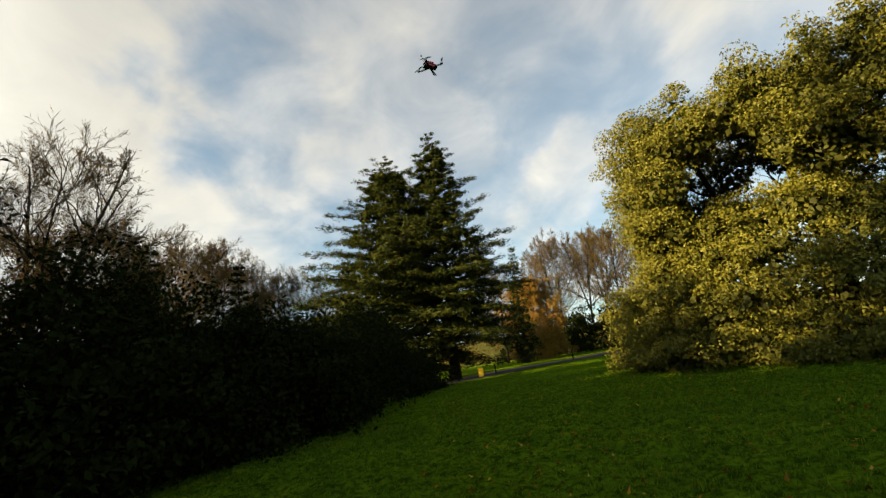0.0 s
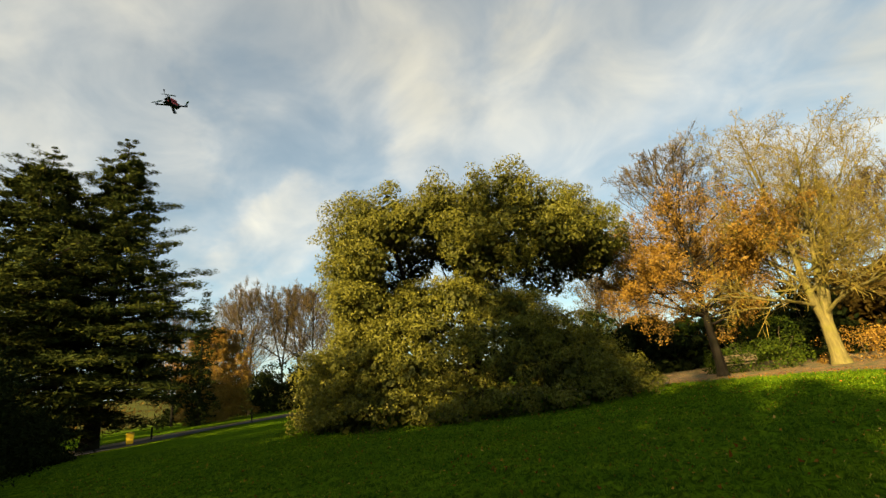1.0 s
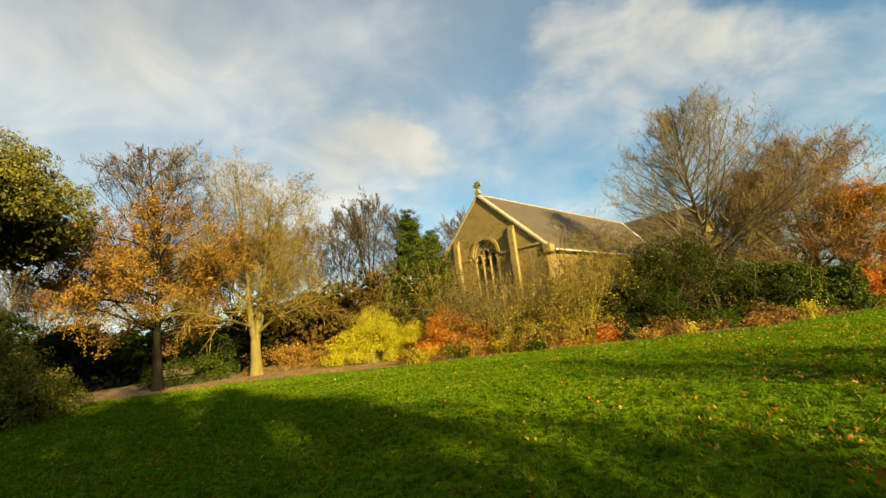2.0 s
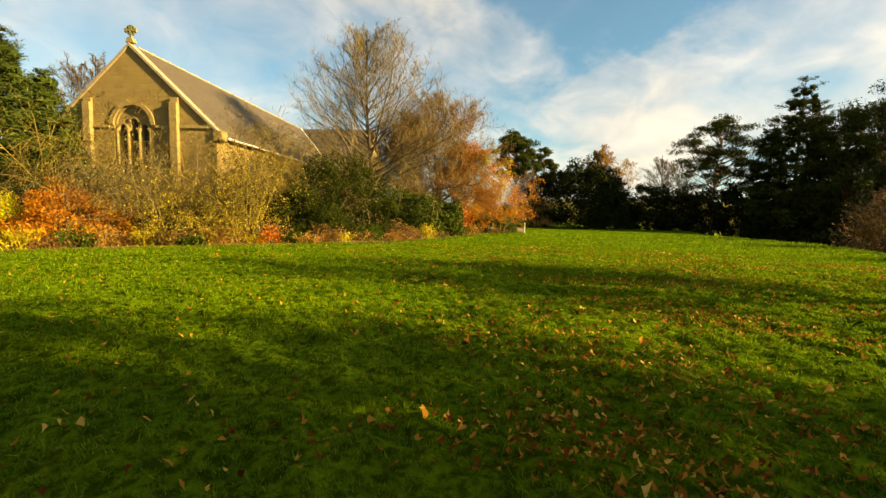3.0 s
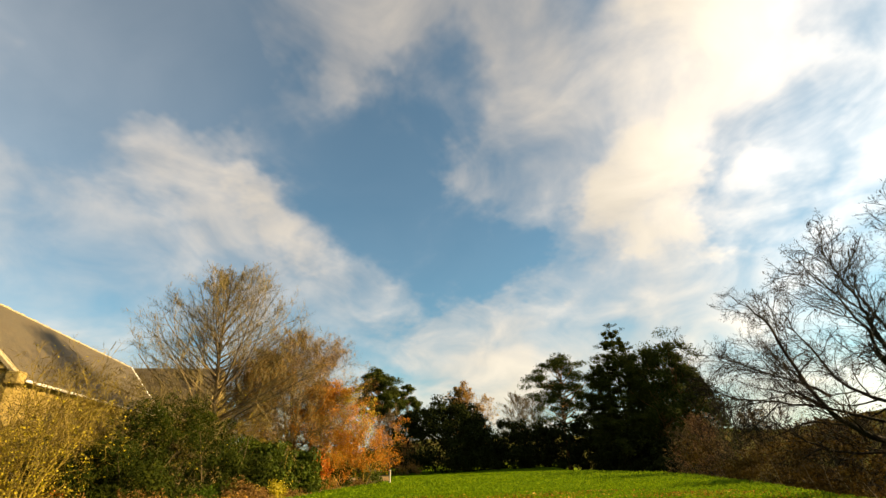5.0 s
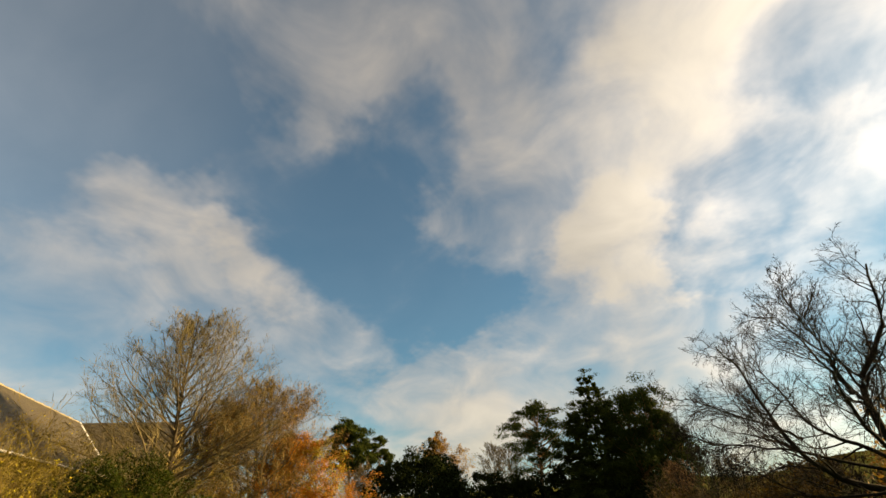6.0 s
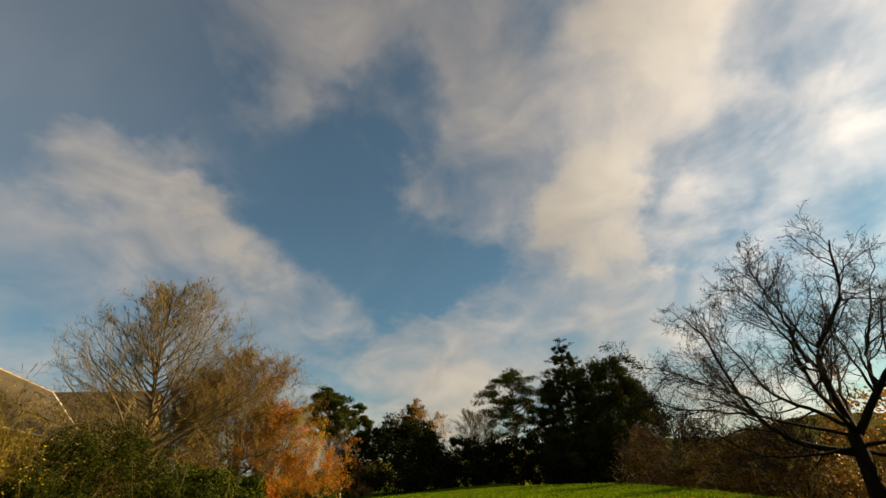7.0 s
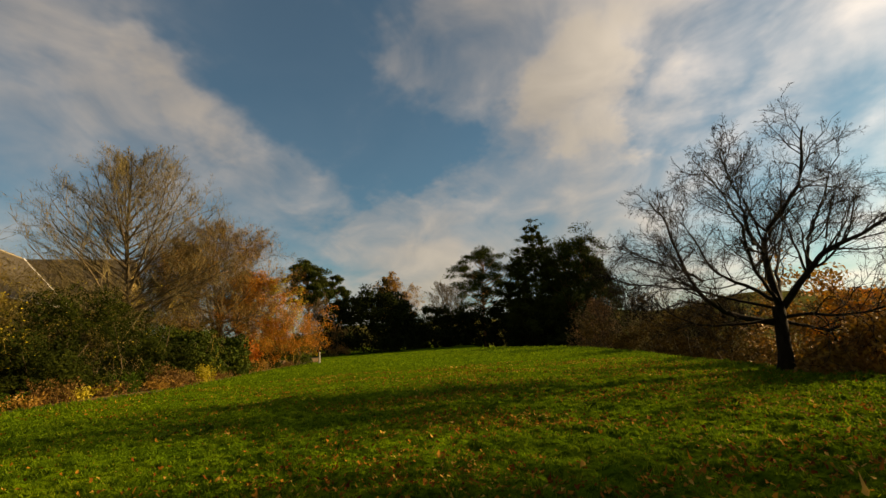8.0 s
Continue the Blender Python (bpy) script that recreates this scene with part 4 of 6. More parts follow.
def gable_wall(church):
    """The gable's wall with a great round-headed recess cut in its face and three lancets in the recess."""
    W, slope = 5.07, (RIDGE_Z - EAVE_Z) / 5.07
    # outer skin around the recess, as left, right and top pieces sharing butt joints
    R, spring, sill = 1.15, 6.3, 3.4
    arch = arc(0, spring, R, 180, 0, 20)
    bm = bmesh.new()
    half = len(arch) // 2
    outline = [(-W, -0.2), (-R, -0.2), (-R, spring)] + arch[1:half + 1] + [(0, RIDGE_Z), (-W, EAVE_Z)]
    prism(bm, outline, 0.0, 0.32)
    other = [(-x, z) for x, z in outline][::-1]
    prism(bm, other, 0.0, 0.32)
    box(bm, -R, R, 0.0, 0.32, -0.2, sill)
    bmesh.ops.remove_doubles(bm, verts=bm.verts, dist=0.0005)
    part("gable_wall", bm, "stone", church, "weathered honey-coloured coursed stone gable")
    # inner skin with three openings: piers and heads
    tops = [6.15, 6.5, 6.15]
    xs, hw = [-0.68, 0.0, 0.68], 0.21
    bm = bmesh.new()
    edges = [-R - 0.1] + [v for x in xs for v in (x - hw, x + hw)] + [R + 0.1]
    for i in range(0, 8, 2):
        box(bm, edges[i], edges[i + 1], 0.15, 0.45, sill, 7.6)
    for x, zt in zip(xs, tops):
        head = arc(x, zt, hw, 180, 0, 10)
        prism(bm, head + [(x + hw, 7.6), (x - hw, 7.6)], 0.15, 0.45)
    part("recess_wall", bm, "stone", church)
    for x, zt in zip(xs, tops):
        win = new("window")
        win.parent = church
        bm = bmesh.new()
        prism(bm, lancet(x, sill, zt, hw, 10), 0.36, 0.39)
        part("pane", bm, "glass", win, "dark leaded glass")
        bm = bmesh.new()
        ring, inner = arc(x, zt, hw + 0.10, 180, 0, 12), arc(x, zt, hw + 0.005, 0, 180, 12)
        prism(bm, ring + inner, 0.07, 0.16)
        part("hood_mould", bm, "dressed", win)
    # shafts between the lancets with capitals
    for x in (-1.02, -0.34, 0.34, 1.02):
        bm = bmesh.new()
        bmesh.ops.create_cone(bm, cap_ends=True, segments=12, radius1=0.075, radius2=0.075, depth=5.85 - sill, matrix=Matrix.Translation((x, 0.08, (5.85 + sill) / 2)))
        bmesh.ops.create_cone(bm, cap_ends=True, segments=12, radius1=0.08, radius2=0.13, depth=0.2, matrix=Matrix.Translation((x, 0.08, 5.95)))
        bmesh.ops.create_cone(bm, cap_ends=True, segments=12, radius1=0.13, radius2=0.09, depth=0.2, matrix=Matrix.Translation((x, 0.08, sill + 0.1)))
        box(bm, x - 0.125, x + 0.125, -0.05, 0.16, 6.05, 6.14, 0.015)
        part("shaft", bm, "dressed", church, "pale stone shaft with capital")
    # moulded arch ring, proud of the wall
    for r0, r1, y0 in ((1.15, 1.38, -0.09), (1.02, 1.15, 0.04)):
        bm = bmesh.new()
        prism(bm, arc(0, spring, r1, 180, 0, 24) + arc(0, spring, r0, 0, 180, 24), y0, 0.30)
        part("arch_ring", bm, "dressed", church, "moulded stone arch ring")
    return slope


def build_church():
    church = thing("church", CH[0], CH[1], rest(*CH), "honey-coloured stone church with steep slate roof", "church", "", CH_TURN)
    W, L = 5.07, 26.0
    slope = gable_wall(church)
    for x in (-2.64, 2.64):
        bm = bmesh.new()
        zt = RIDGE_Z - slope * 2.64 - 0.42
        box(bm, x - 0.23, x + 0.23, -0.28, -0.003, -0.2, zt - 0.30, 0.02)
        prism(bm, [(x - 0.23, zt - 0.30), (x + 0.23, zt - 0.30), (x + 0.23, zt), (x - 0.23, zt)], -0.15, -0.003)
        part("buttress", bm, "dressed", church, "pale dressed stone pilaster buttress")
    for x0, x1 in ((-W + 0.25, -2.88), (-2.40, -1.39), (1.39, 2.40), (2.88, W - 0.25)):
        bm = bmesh.new()
        box(bm, x0, x1, -0.10, -0.003, 6.12, 6.28, 0.02)
        part("string_course", bm, "dressed", church)
    # coping stones up both slopes, ending in kneelers
    for sgn in (-1, 1):
        for k in range(11):
            a, b = k / 11, (k + 0.985) / 11
            bm = bmesh.new()
            for q0, q1, lo, hi in ((a, b, -0.02, 0.16),):
                x0, x1 = sgn * (W + 0.25) * q0, sgn * (W + 0.25) * q1
                z0, z1 = RIDGE_Z - slope * abs(x0), RIDGE_Z - slope * abs(x1)
                prism(bm, [(x0, z0 + lo), (x1, z1 + lo), (x1, z1 + hi), (x0, z0 + hi)], -0.12, 0.42)
            part("coping_stone", bm, "coping", church)
        bm = bmesh.new()
        x0, x1 = sorted((sgn * (W - 0.15), sgn * (W + 0.42)))
        box(bm, x0, x1, -0.14, 0.46, EAVE_Z - 0.55, EAVE_Z + 0.02, 0.04)
        part("kneeler", bm, "dressed", church)
    # nave walls
    for sgn in (-1, 1):
        bm = bmesh.new()
        x0, x1 = sorted((sgn * (W - 0.6), sgn * W))
        box(bm, x0, x1, 0.325, L - 5.2, -0.2, EAVE_Z - 0.05)
        part("nave_wall", bm, "stone", church)
        bm = bmesh.new()
        x0, x1 = sorted((sgn * (W + 0.003), sgn * (W + 0.16)))
        box(bm, x0, x1, 0.5, L - 5.2, EAVE_Z - 0.32, EAVE_Z - 0.06, 0.03)
        part("eaves_course", bm, "dressed", church)
        bm = bmesh.new()
        x0, x1 = sorted((sgn * (W + 0.33), sgn * (W + 0.47)))
        box(bm, x0, x1, 0.5, L - 5.4, EAVE_Z - 0.40, EAVE_Z - 0.28, 0.03)
        part("gutter", bm, "lead", church, "pale grey gutter")
        for k in range(4):
            win = new("window")
            win.parent = church
            y = 4.0 + k * 4.6
            bm = bmesh.new()
            x0, x1 = sorted((sgn * (W + 0.002), sgn * (W + 0.03)))
            box(bm, x0, x1, y - 0.32, y + 0.32, 2.4, 4.6)
            part("pane", bm, "glass", win)
            for yy in (y - 0.42, y + 0.42):
                bm = bmesh.new()
                x0, x1 = sorted((sgn * (W + 0.002), sgn * (W + 0.07)))
                box(bm, x0, x1, yy - 0.1, yy + 0.1, 2.4, 4.7, 0.01)
                part("jamb", bm, "dressed", win)
    ex, ez = W + 0.38, EAVE_Z - slope * 0.38
    ridge_y = L
    for sgn in (-1, 1):
        # the slope ends on the valley where the transept's roof meets it
        roof_slope("nave_roof", [(sgn * ex, 0.43, ez), (sgn * ex, L - ex, ez), (0, ridge_y, RIDGE_Z), (0, 0.43, RIDGE_Z)], church, "brown lichen-stained slate slope")
    bm = bmesh.new()
    for k in range(52):
        y = 0.55 + k * 0.49
        box(bm, -0.11, 0.11, y, y + 0.46, RIDGE_Z + 0.04, RIDGE_Z + 0.15 + 0.02 * (k * 7 % 3), 0.03)
    part("ridge_tiles", bm, "coping", church, "row of pale ridge tiles")
    # transept across the far end
    T = 8.8
    for y0, s in ((L - ex, -1), (L + ex, 1)):
        roof_slope("transept_roof", [(-T, y0, ez), (T, y0, ez), (T - 0.001, L, RIDGE_Z), (-T, L, RIDGE_Z)] if s > 0 else
                   [(ex, y0, ez), (T, y0, ez), (T, L, RIDGE_Z), (0.0, L, RIDGE_Z)], church, "shaded slate roof of the transept")
    roof_slope("transept_roof", [(-ex, L - ex, ez), (-T, L - ex, ez), (-T, L, RIDGE_Z), (0.0, L, RIDGE_Z)], church, "shaded slate roof of the transept")
    for sgn in (-1, 1):
        bm = bmesh.new()
        x0, x1 = sorted((sgn * W, sgn * (T - 0.1)))
        box(bm, x0, x1, L - W, L - W + 0.6, -0.2, EAVE_Z - 0.05)
        part("transept_wall", bm, "stone", church)
        bm = bmesh.new()
        box(bm, x0, x1, L + W - 0.6, L + W, -0.2, EAVE_Z - 0.05)
        part("transept_wall", bm, "stone", church)
        bm = bmesh.new()
        outline = [(-W, -0.2), (W, -0.2), (W, EAVE_Z), (0, RIDGE_Z), (-W, EAVE_Z)]
        prism(bm, outline, -0.3, 0.3)
        bmesh.ops.transform(bm, verts=bm.verts, matrix=Matrix.Translation((sgn * (T - 0.35), L, 0)) @ Matrix.Rotation(radians(90), 4, "Z"))
        part("transept_gable", bm, "stone", church)
    # lead in the valleys
    for sgn in (-1, 1):
        a, b = Vector((0, L, RIDGE_Z + 0.12)), Vector((sgn * ex, L - ex, ez + 0.12))
        path = np.array([[tuple(a), tuple((a + b) / 2), tuple(b)]])
        mesh_part("valley_flashing", *tubes(path, np.full((1, 3), 0.11), 6), "lead", church, "pale lead valley strip")
    # ringed cross on the gable
    cross = new("finial_cross")
    cross.parent = church
    cross.location = (0, 0.12, RIDGE_Z + 0.2)
    tagged(cross, "mossy ringed stone cross")
    bm = bmesh.new()
    prism(bm, [(-0.24, 0), (0.24, 0), (0.12, 0.28), (-0.12, 0.28)], -0.16, 0.16)
    part("base", bm, "dressed", cross)
    bm = bmesh.new()
    prism(bm, [(-0.07, 0.28), (0.07, 0.28), (0.055, 0.66), (0.11, 0.98), (-0.11, 0.98), (-0.055, 0.66)], -0.07, 0.07)
    prism(bm, [(-0.36, 0.60), (-0.06, 0.655), (-0.06, 0.765), (-0.36, 0.82)], -0.068, 0.068)
    prism(bm, [(0.36, 0.60), (0.36, 0.82), (0.06, 0.765), (0.06, 0.655)], -0.068, 0.068)
    part("cross", bm, "copper", cross)
    bm = bmesh.new()
    prism(bm, arc(0, 0.71, 0.29, 0, 352, 24) + arc(0, 0.71, 0.20, 352, 0, 24), -0.05, 0.05)
    part("ring", bm, "copper", cross)


build_church()

# ---- the great evergreen on the lawn ----


def great_evergreen():
    rng = np.random.default_rng(21)
    az, r = 43.5, 22.5
    x, y = polar(az, r)
    ob = thing("evergreen_tree", x, y, rest(x, y), "broad evergreen oak with drooping olive-green foliage reaching the lawn", "tree", "", -az)
    # local x: to the side, y: away, z: up; the heights of canopy top and underside along x
    side = [-9.5, -7.6, -6.2, -4.6, -3.0, -1.0, 0.5, 2.5, 4.0, 6.0, 7.4, 8.4, 9.2]
    top = [0, 0, 10.5, 10.9, 10.8, 10.5, 10.6, 10.7, 10.6, 10.4, 9.7, 8.2, 0]
    under = [9, 9, 3.0, 3.5, 6.5, 9.0, 7.8, 6.8, 6.8, 6.8, 6.6, 6.2, 9]
    lobes, sizes = [], []

    def put_lobe(c, size, apart):
        """Keep a lobe where it stands clear of the others, so that dark gaps stay between them."""
        if lobes and np.min(np.linalg.norm((np.array(lobes) - c) / np.array([1.0, 1.0, 0.75]), axis=1)) < apart:
            return
        lobes.append(np.array(c))
        sizes.append(np.array(size) * rng.uniform(0.8, 1.2))

    def in_gap(u, z):
        """The two openings in the canopy through which the limbs show."""
        return ((u + 1.9) / 2.1) ** 2 + ((z - 7.8) / 1.8) ** 2 < 1 or ((u - 3.6) / 1.3) ** 2 + ((z - 7.0) / 1.2) ** 2 < 1

    for _ in range(1500):                   # the flat-topped canopy
        u, v = rng.uniform(-6.0, 8.3), rng.uniform(-4.8, 4.8)
        e = abs((u - 1.1) / 7.3) ** 4 + (v / 5.0) ** 2
        if e > 1:
            continue
        t, b = np.interp(u, side, top), np.interp(u, side, under)
        t = b + (t - b) * (1 - e) ** 0.22 + 0.18 * math.sin(u * 2.1 + v) + 0.18 * math.sin(u * 4.3 - v * 2)
        put_lobe((u, v, t - 1.0), (1.05, 1.05, 0.75), 1.25)
    for _ in range(1500):                   # curtains hanging down to the underside, round the rim
        a = rng.random() * 6.283
        u, v = 1.1 + 6.6 * math.copysign(abs(math.cos(a)) ** 0.6, math.cos(a)), 4.4 * math.sin(a)
        b, t = np.interp(u, side, under), np.interp(u, side, top)
        z = rng.uniform(b, max(t - 1.0, b + 0.2))
        if t > b + 0.5 and not in_gap(u, z):
            put_lobe((u + rng.normal() * 0.25, v + rng.normal() * 0.3, z), (0.80, 0.80, 1.0), 1.05)
    for _ in range(2600):                   # the skirt, a broad dome down to the grass
        a = rng.uniform(2.9, 6.5) if rng.random() < 0.7 else rng.uniform(0, 6.283)
        lift = math.asin(rng.random() ** 0.9)
        u, v = (8.6 if math.cos(a) > 0 else 7.9) * math.cos(a) * math.cos(lift) - 0.5 * math.sin(lift), 5.6 * math.sin(a) * math.cos(lift)
        z = 6.1 * math.sin(lift) * np.interp(u, [-9, -6, 2.0, 5.0, 9.2], [0.75, 1.0, 1.05, 0.78, 0.55])
        k = rng.uniform(0.90, 1.02) + 0.04 * math.sin(u * 2.3 + v * 1.7)
        put_lobe((u * k, v * k, max(z * k - 0.3, 0.25)), (1.15, 1.15, 0.72), 1.15)
    for _ in range(60):                     # a rounded bough in front of the gap
        put_lobe((1.4 + rng.normal() * 0.7, -3.7 + rng.normal() * 0.4, 7.2 + rng.normal() * 0.5), (0.9, 0.9, 0.7), 0.85)
    lobes, sizes = np.array(lobes), np.array(sizes)
    # small sprays over the upper side of each lobe, and hanging from its rim
    many = 15
    d = unit(rng.normal(size=(len(lobes), many, 3)))
    d[..., 2] = np.where(rng.random(d.shape[:2]) < 0.85, np.abs(d[..., 2]), d[..., 2])
    cen = (lobes[:, None] + d * sizes[:, None] * rng.uniform(0.72, 1.0, (len(lobes), many, 1))).reshape(-1, 3)
    rad = np.array([0.40, 0.40, 0.27]) * rng.uniform(0.7, 1.3, (len(cen), 1))
    cen[:, 2] = np.maximum(cen[:, 2], 0.2)
    clump_crown("crown", rng, ob, cen, rad, 68, 0.105, "evergreen", 0.55, 0.55, shell=0.8)
    # inner leaves behind each lobe, with the shade held in their darker colour
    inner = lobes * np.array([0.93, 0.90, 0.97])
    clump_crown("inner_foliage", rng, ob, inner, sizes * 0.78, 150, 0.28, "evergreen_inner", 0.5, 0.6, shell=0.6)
    base = [((-0.8, 0, -0.1), (-0.30, 0.0, 1), 10.0, 0.33), ((0.8, 0.4, -0.1), (0.32, 0.1, 1), 10.4, 0.36), ((0.0, -0.3, -0.1), (-0.05, -0.1, 1), 10.0, 0.25)]
    lv = grow(rng, base, [dict(seg=9, wob=0.10, up=0.02, end=0.3, flare=0.3, kids=9, ang=(35, 70), ratio=(0.22, 0.34), start=0.4, thin=0.5, short=0.3),
                          dict(seg=6, wob=0.18, up=0.03, end=0.3, kids=7, ang=(25, 60), ratio=(0.4, 0.6), start=0.3, thin=0.5, least=0.02),
                          dict(seg=4, wob=0.2, up=0.0, end=0.3)])
    for i in range(3):
        mesh_part("trunk", *tubes(lv[0][0][i:i + 1], lv[0][1][i:i + 1], 9), "bark_dark", ob)
    for i in range(len(lv[1][0])):
        mesh_part("limb", *tubes(lv[1][0][i:i + 1], lv[1][1][i:i + 1], 6), "bark_dark", ob)
    tagged(mesh_part("twig_spray", *tubes(*lv[2], 4), "twig_dark", ob), kind="stuff")


great_evergreen()

# ---- cedars, the drive and the woods beyond it ----
cx, cy = polar(2.9, 41)
cedar(cx, cy, 25.0, 31, "tall dark blue-green cedar with level tiers of boughs", 9.8, 0.13, group="pair of cedars", lean=(0.075, 0.0), tiers=30, spray=0.95, per=44, flat=0.30, fine=0.5, slim=0.2, core=330, power=0.85)
cx, cy = polar(356.0, 42)
cedar(cx, cy, 22.9, 32, "tall dark cedar joined to its taller neighbour", 13.0, 0.06, group="pair of cedars", lean=(0.012, 0.0), tiers=32, spray=0.95, per=44, flat=0.32, fine=0.5, slim=0.2, core=480, power=0.85)
cx, cy = polar(12.0, 62)
cedar(cx, cy, 16.2, 33, "narrow dark cypress at the wood's edge", 2.6, 0.02, mat="yew", tiers=30, spray=0.7, flat=0.9, per=16, power=0.6)
gx, gy = polar(13.3, 71)
crowned_tree(gx, gy, 12.4, 11.0, 41, "small golden-brown tree beside the park drive", "twig_gold", "twig_gold", 0.04, 44, (9, 8, 6), (4, 66), mid=0.4, up=0.0, coarse=3.0, crown=("beech", 0.17, 3, 1.3))
FAR = [crowned_tree(*polar(17.0, 82), 22.0, 12.0, 51, "tall leafless woodland tree catching low sun", "bark_dark", "twig", 0.26, 34, (8, 7, 6), (26, 66), fork=0.25, forks=((-0.12, 0.0, 1.0), (0.15, 0.05, 0.95)), coarse=3.0, wob=0.08, ang=(20, 42), thick=0.22, group="far woodland trees"),
       crowned_tree(*polar(20.6, 86), 22.5, 12.0, 52, "tall leafless woodland tree catching low sun", "bark_dark", "twig", 0.26, 34, (8, 7, 6), (26, 66), fork=0.3, forks=((-0.15, 0.1, 0.95), (0.15, 0.0, 1.0), (0.0, -0.1, 0.9)), coarse=3.0, wob=0.08, ang=(20, 42), thick=0.22, group="far woodland trees"),
       crowned_tree(*polar(24.0, 82), 20.5, 11.0, 53, "tall leafless woodland tree catching low sun", "bark_dark", "twig", 0.26, 34, (8, 7, 6), (26, 66), coarse=3.0, wob=0.08, ang=(20, 42), thick=0.22, group="far woodland trees")]


def again(source, az, r, scale, turn, label=""):
    x, y = polar(az, r)
    ob = copy_thing(source, Matrix.Translation((x, y, rest(x, y))) @ Matrix.Rotation(radians(turn), 4, "Z") @ Matrix.Scale(scale, 4))
    return tagged(ob, label)


for k, (az, r, sc) in enumerate([(15.2, 92, 1.0), (22.5, 95, 1.08), (27.5, 88, 0.95), (31, 92, 1.0), (329.5, 76, 0.86), (340.5, 72, 0.82),
                                 (350, 74, 0.8), (9.5, 78, 0.75), (60, 62, 0.6), (62.5, 66, 0.62), (65.5, 58, 0.5), (88.5, 58, 0.78), (92.5, 54, 0.76), (95.8, 52, 0.80), (99.5, 54, 0.78),
                                 (108.5, 48, 0.62), (71.5, 52, 0.62), (75.5, 56, 0.66), (79.5, 50, 0.6), (84, 54, 0.7), (172.3, 80, 0.54), (174.5, 86, 0.52), (112, 60, 0.75)]):
    again(FAR[k % 3], az, r, sc, 47 * k)
ROUND = crowned_tree(*polar(332.2, 58), 19.6, 17.0, 54, "round-headed leafless brown tree beyond the shrubbery", "bark_dark", "twig", 0.22, 46, (9, 8, 7), (10, 66), mid=0.55, fork=0.2, forks=((-0.2, 0.0, 0.95), (0.2, 0.1, 1.0)), coarse=3.4, wob=0.12, thick=0.35, group="round-headed trees")
for az, r, sc, turn in ((336.8, 62, 0.92, 80), (343.8, 60, 0.80, 200), (326.0, 62, 0.85, 140)):
    again(ROUND, az, r, sc, turn)
for k, (az, r, w, h) in enumerate([(12.5, 86, 13, 9.0), (17, 84, 13, 9.6), (21.5, 80, 12, 9.0), (26, 78, 12, 8.6), (30.5, 76, 12, 8.6), (35, 74, 12, 8.4), (61, 46, 10, 5.4), (67, 44, 9, 5.4), (73.5, 42, 9, 5.6), (80, 41, 9, 5.4), (87, 40, 9, 5.2), (93.5, 40, 9, 5.0), (350, 60, 18, 6), (336, 52, 20, 6), (85.5, 47, 9, 7.4), (90.0, 48, 9, 7.6), (94.5, 46, 9, 7.4), (99.0, 46, 9, 7.0), (65, 40, 8, 4.4), (56.5, 50, 11, 5.4), (60.5, 50, 11, 5.2), (64.5, 48, 9, 5.0)]):
    bush(az, r, w, 7, h, ("bramble" if az > 82 and k % 3 else ("yew", "bramble", "hedge")[k % 3]) if 50 < az < 100 else "yew", 60 + k, "dark understorey at the wood's edge", 0.55, 50, 95, puff=1.35, group="woodland understorey")

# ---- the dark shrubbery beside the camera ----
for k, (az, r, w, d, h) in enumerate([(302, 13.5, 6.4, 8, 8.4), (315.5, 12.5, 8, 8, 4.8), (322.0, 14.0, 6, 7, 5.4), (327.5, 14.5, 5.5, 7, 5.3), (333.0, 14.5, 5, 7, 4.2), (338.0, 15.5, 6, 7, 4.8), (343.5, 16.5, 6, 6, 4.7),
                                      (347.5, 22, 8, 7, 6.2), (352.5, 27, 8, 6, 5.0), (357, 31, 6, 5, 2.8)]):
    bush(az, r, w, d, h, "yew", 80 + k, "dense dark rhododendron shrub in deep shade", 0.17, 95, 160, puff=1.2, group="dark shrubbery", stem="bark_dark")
sx, sy = polar(329.2, 17)
cedar(sx, sy, 6.9, 91, "dark spire-topped young conifer above the shrubbery", 1.7, 0.02, mat="yew", tiers=18, spray=0.35, flat=0.7, per=22, group="young conifers")
sx, sy = polar(339.2, 21)
cedar(sx, sy, 7.4, 92, "dark spire-topped young conifer above the shrubbery", 1.6, 0.02, mat="yew", tiers=18, spray=0.35, flat=0.7, per=22, group="young conifers")
crowned_tree(*polar(320, 25), 14.4, 10.5, 93, "tall gnarled leafless tree behind dark shrubs", "bark_dark", "twig", 0.2, 40, (9, 7, 6), (20, 62), fork=0.2, forks=((-0.25, 0.0, 0.95), (0.2, 0.1, 1.0)), coarse=1.6, wob=0.2, thick=0.3)
crowned_tree(*polar(323, 29), 11.5, 10.0, 94, "brown leafless tree behind dark shrubs", "bark_dark", "twig", 0.2, 38, (9, 7, 6), (16, 62), fork=0.2, forks=((-0.2, 0.0, 0.95), (0.2, 0.1, 1.0)), coarse=1.9, wob=0.18, crown=("bramble", 0.12, 2, 0.9))
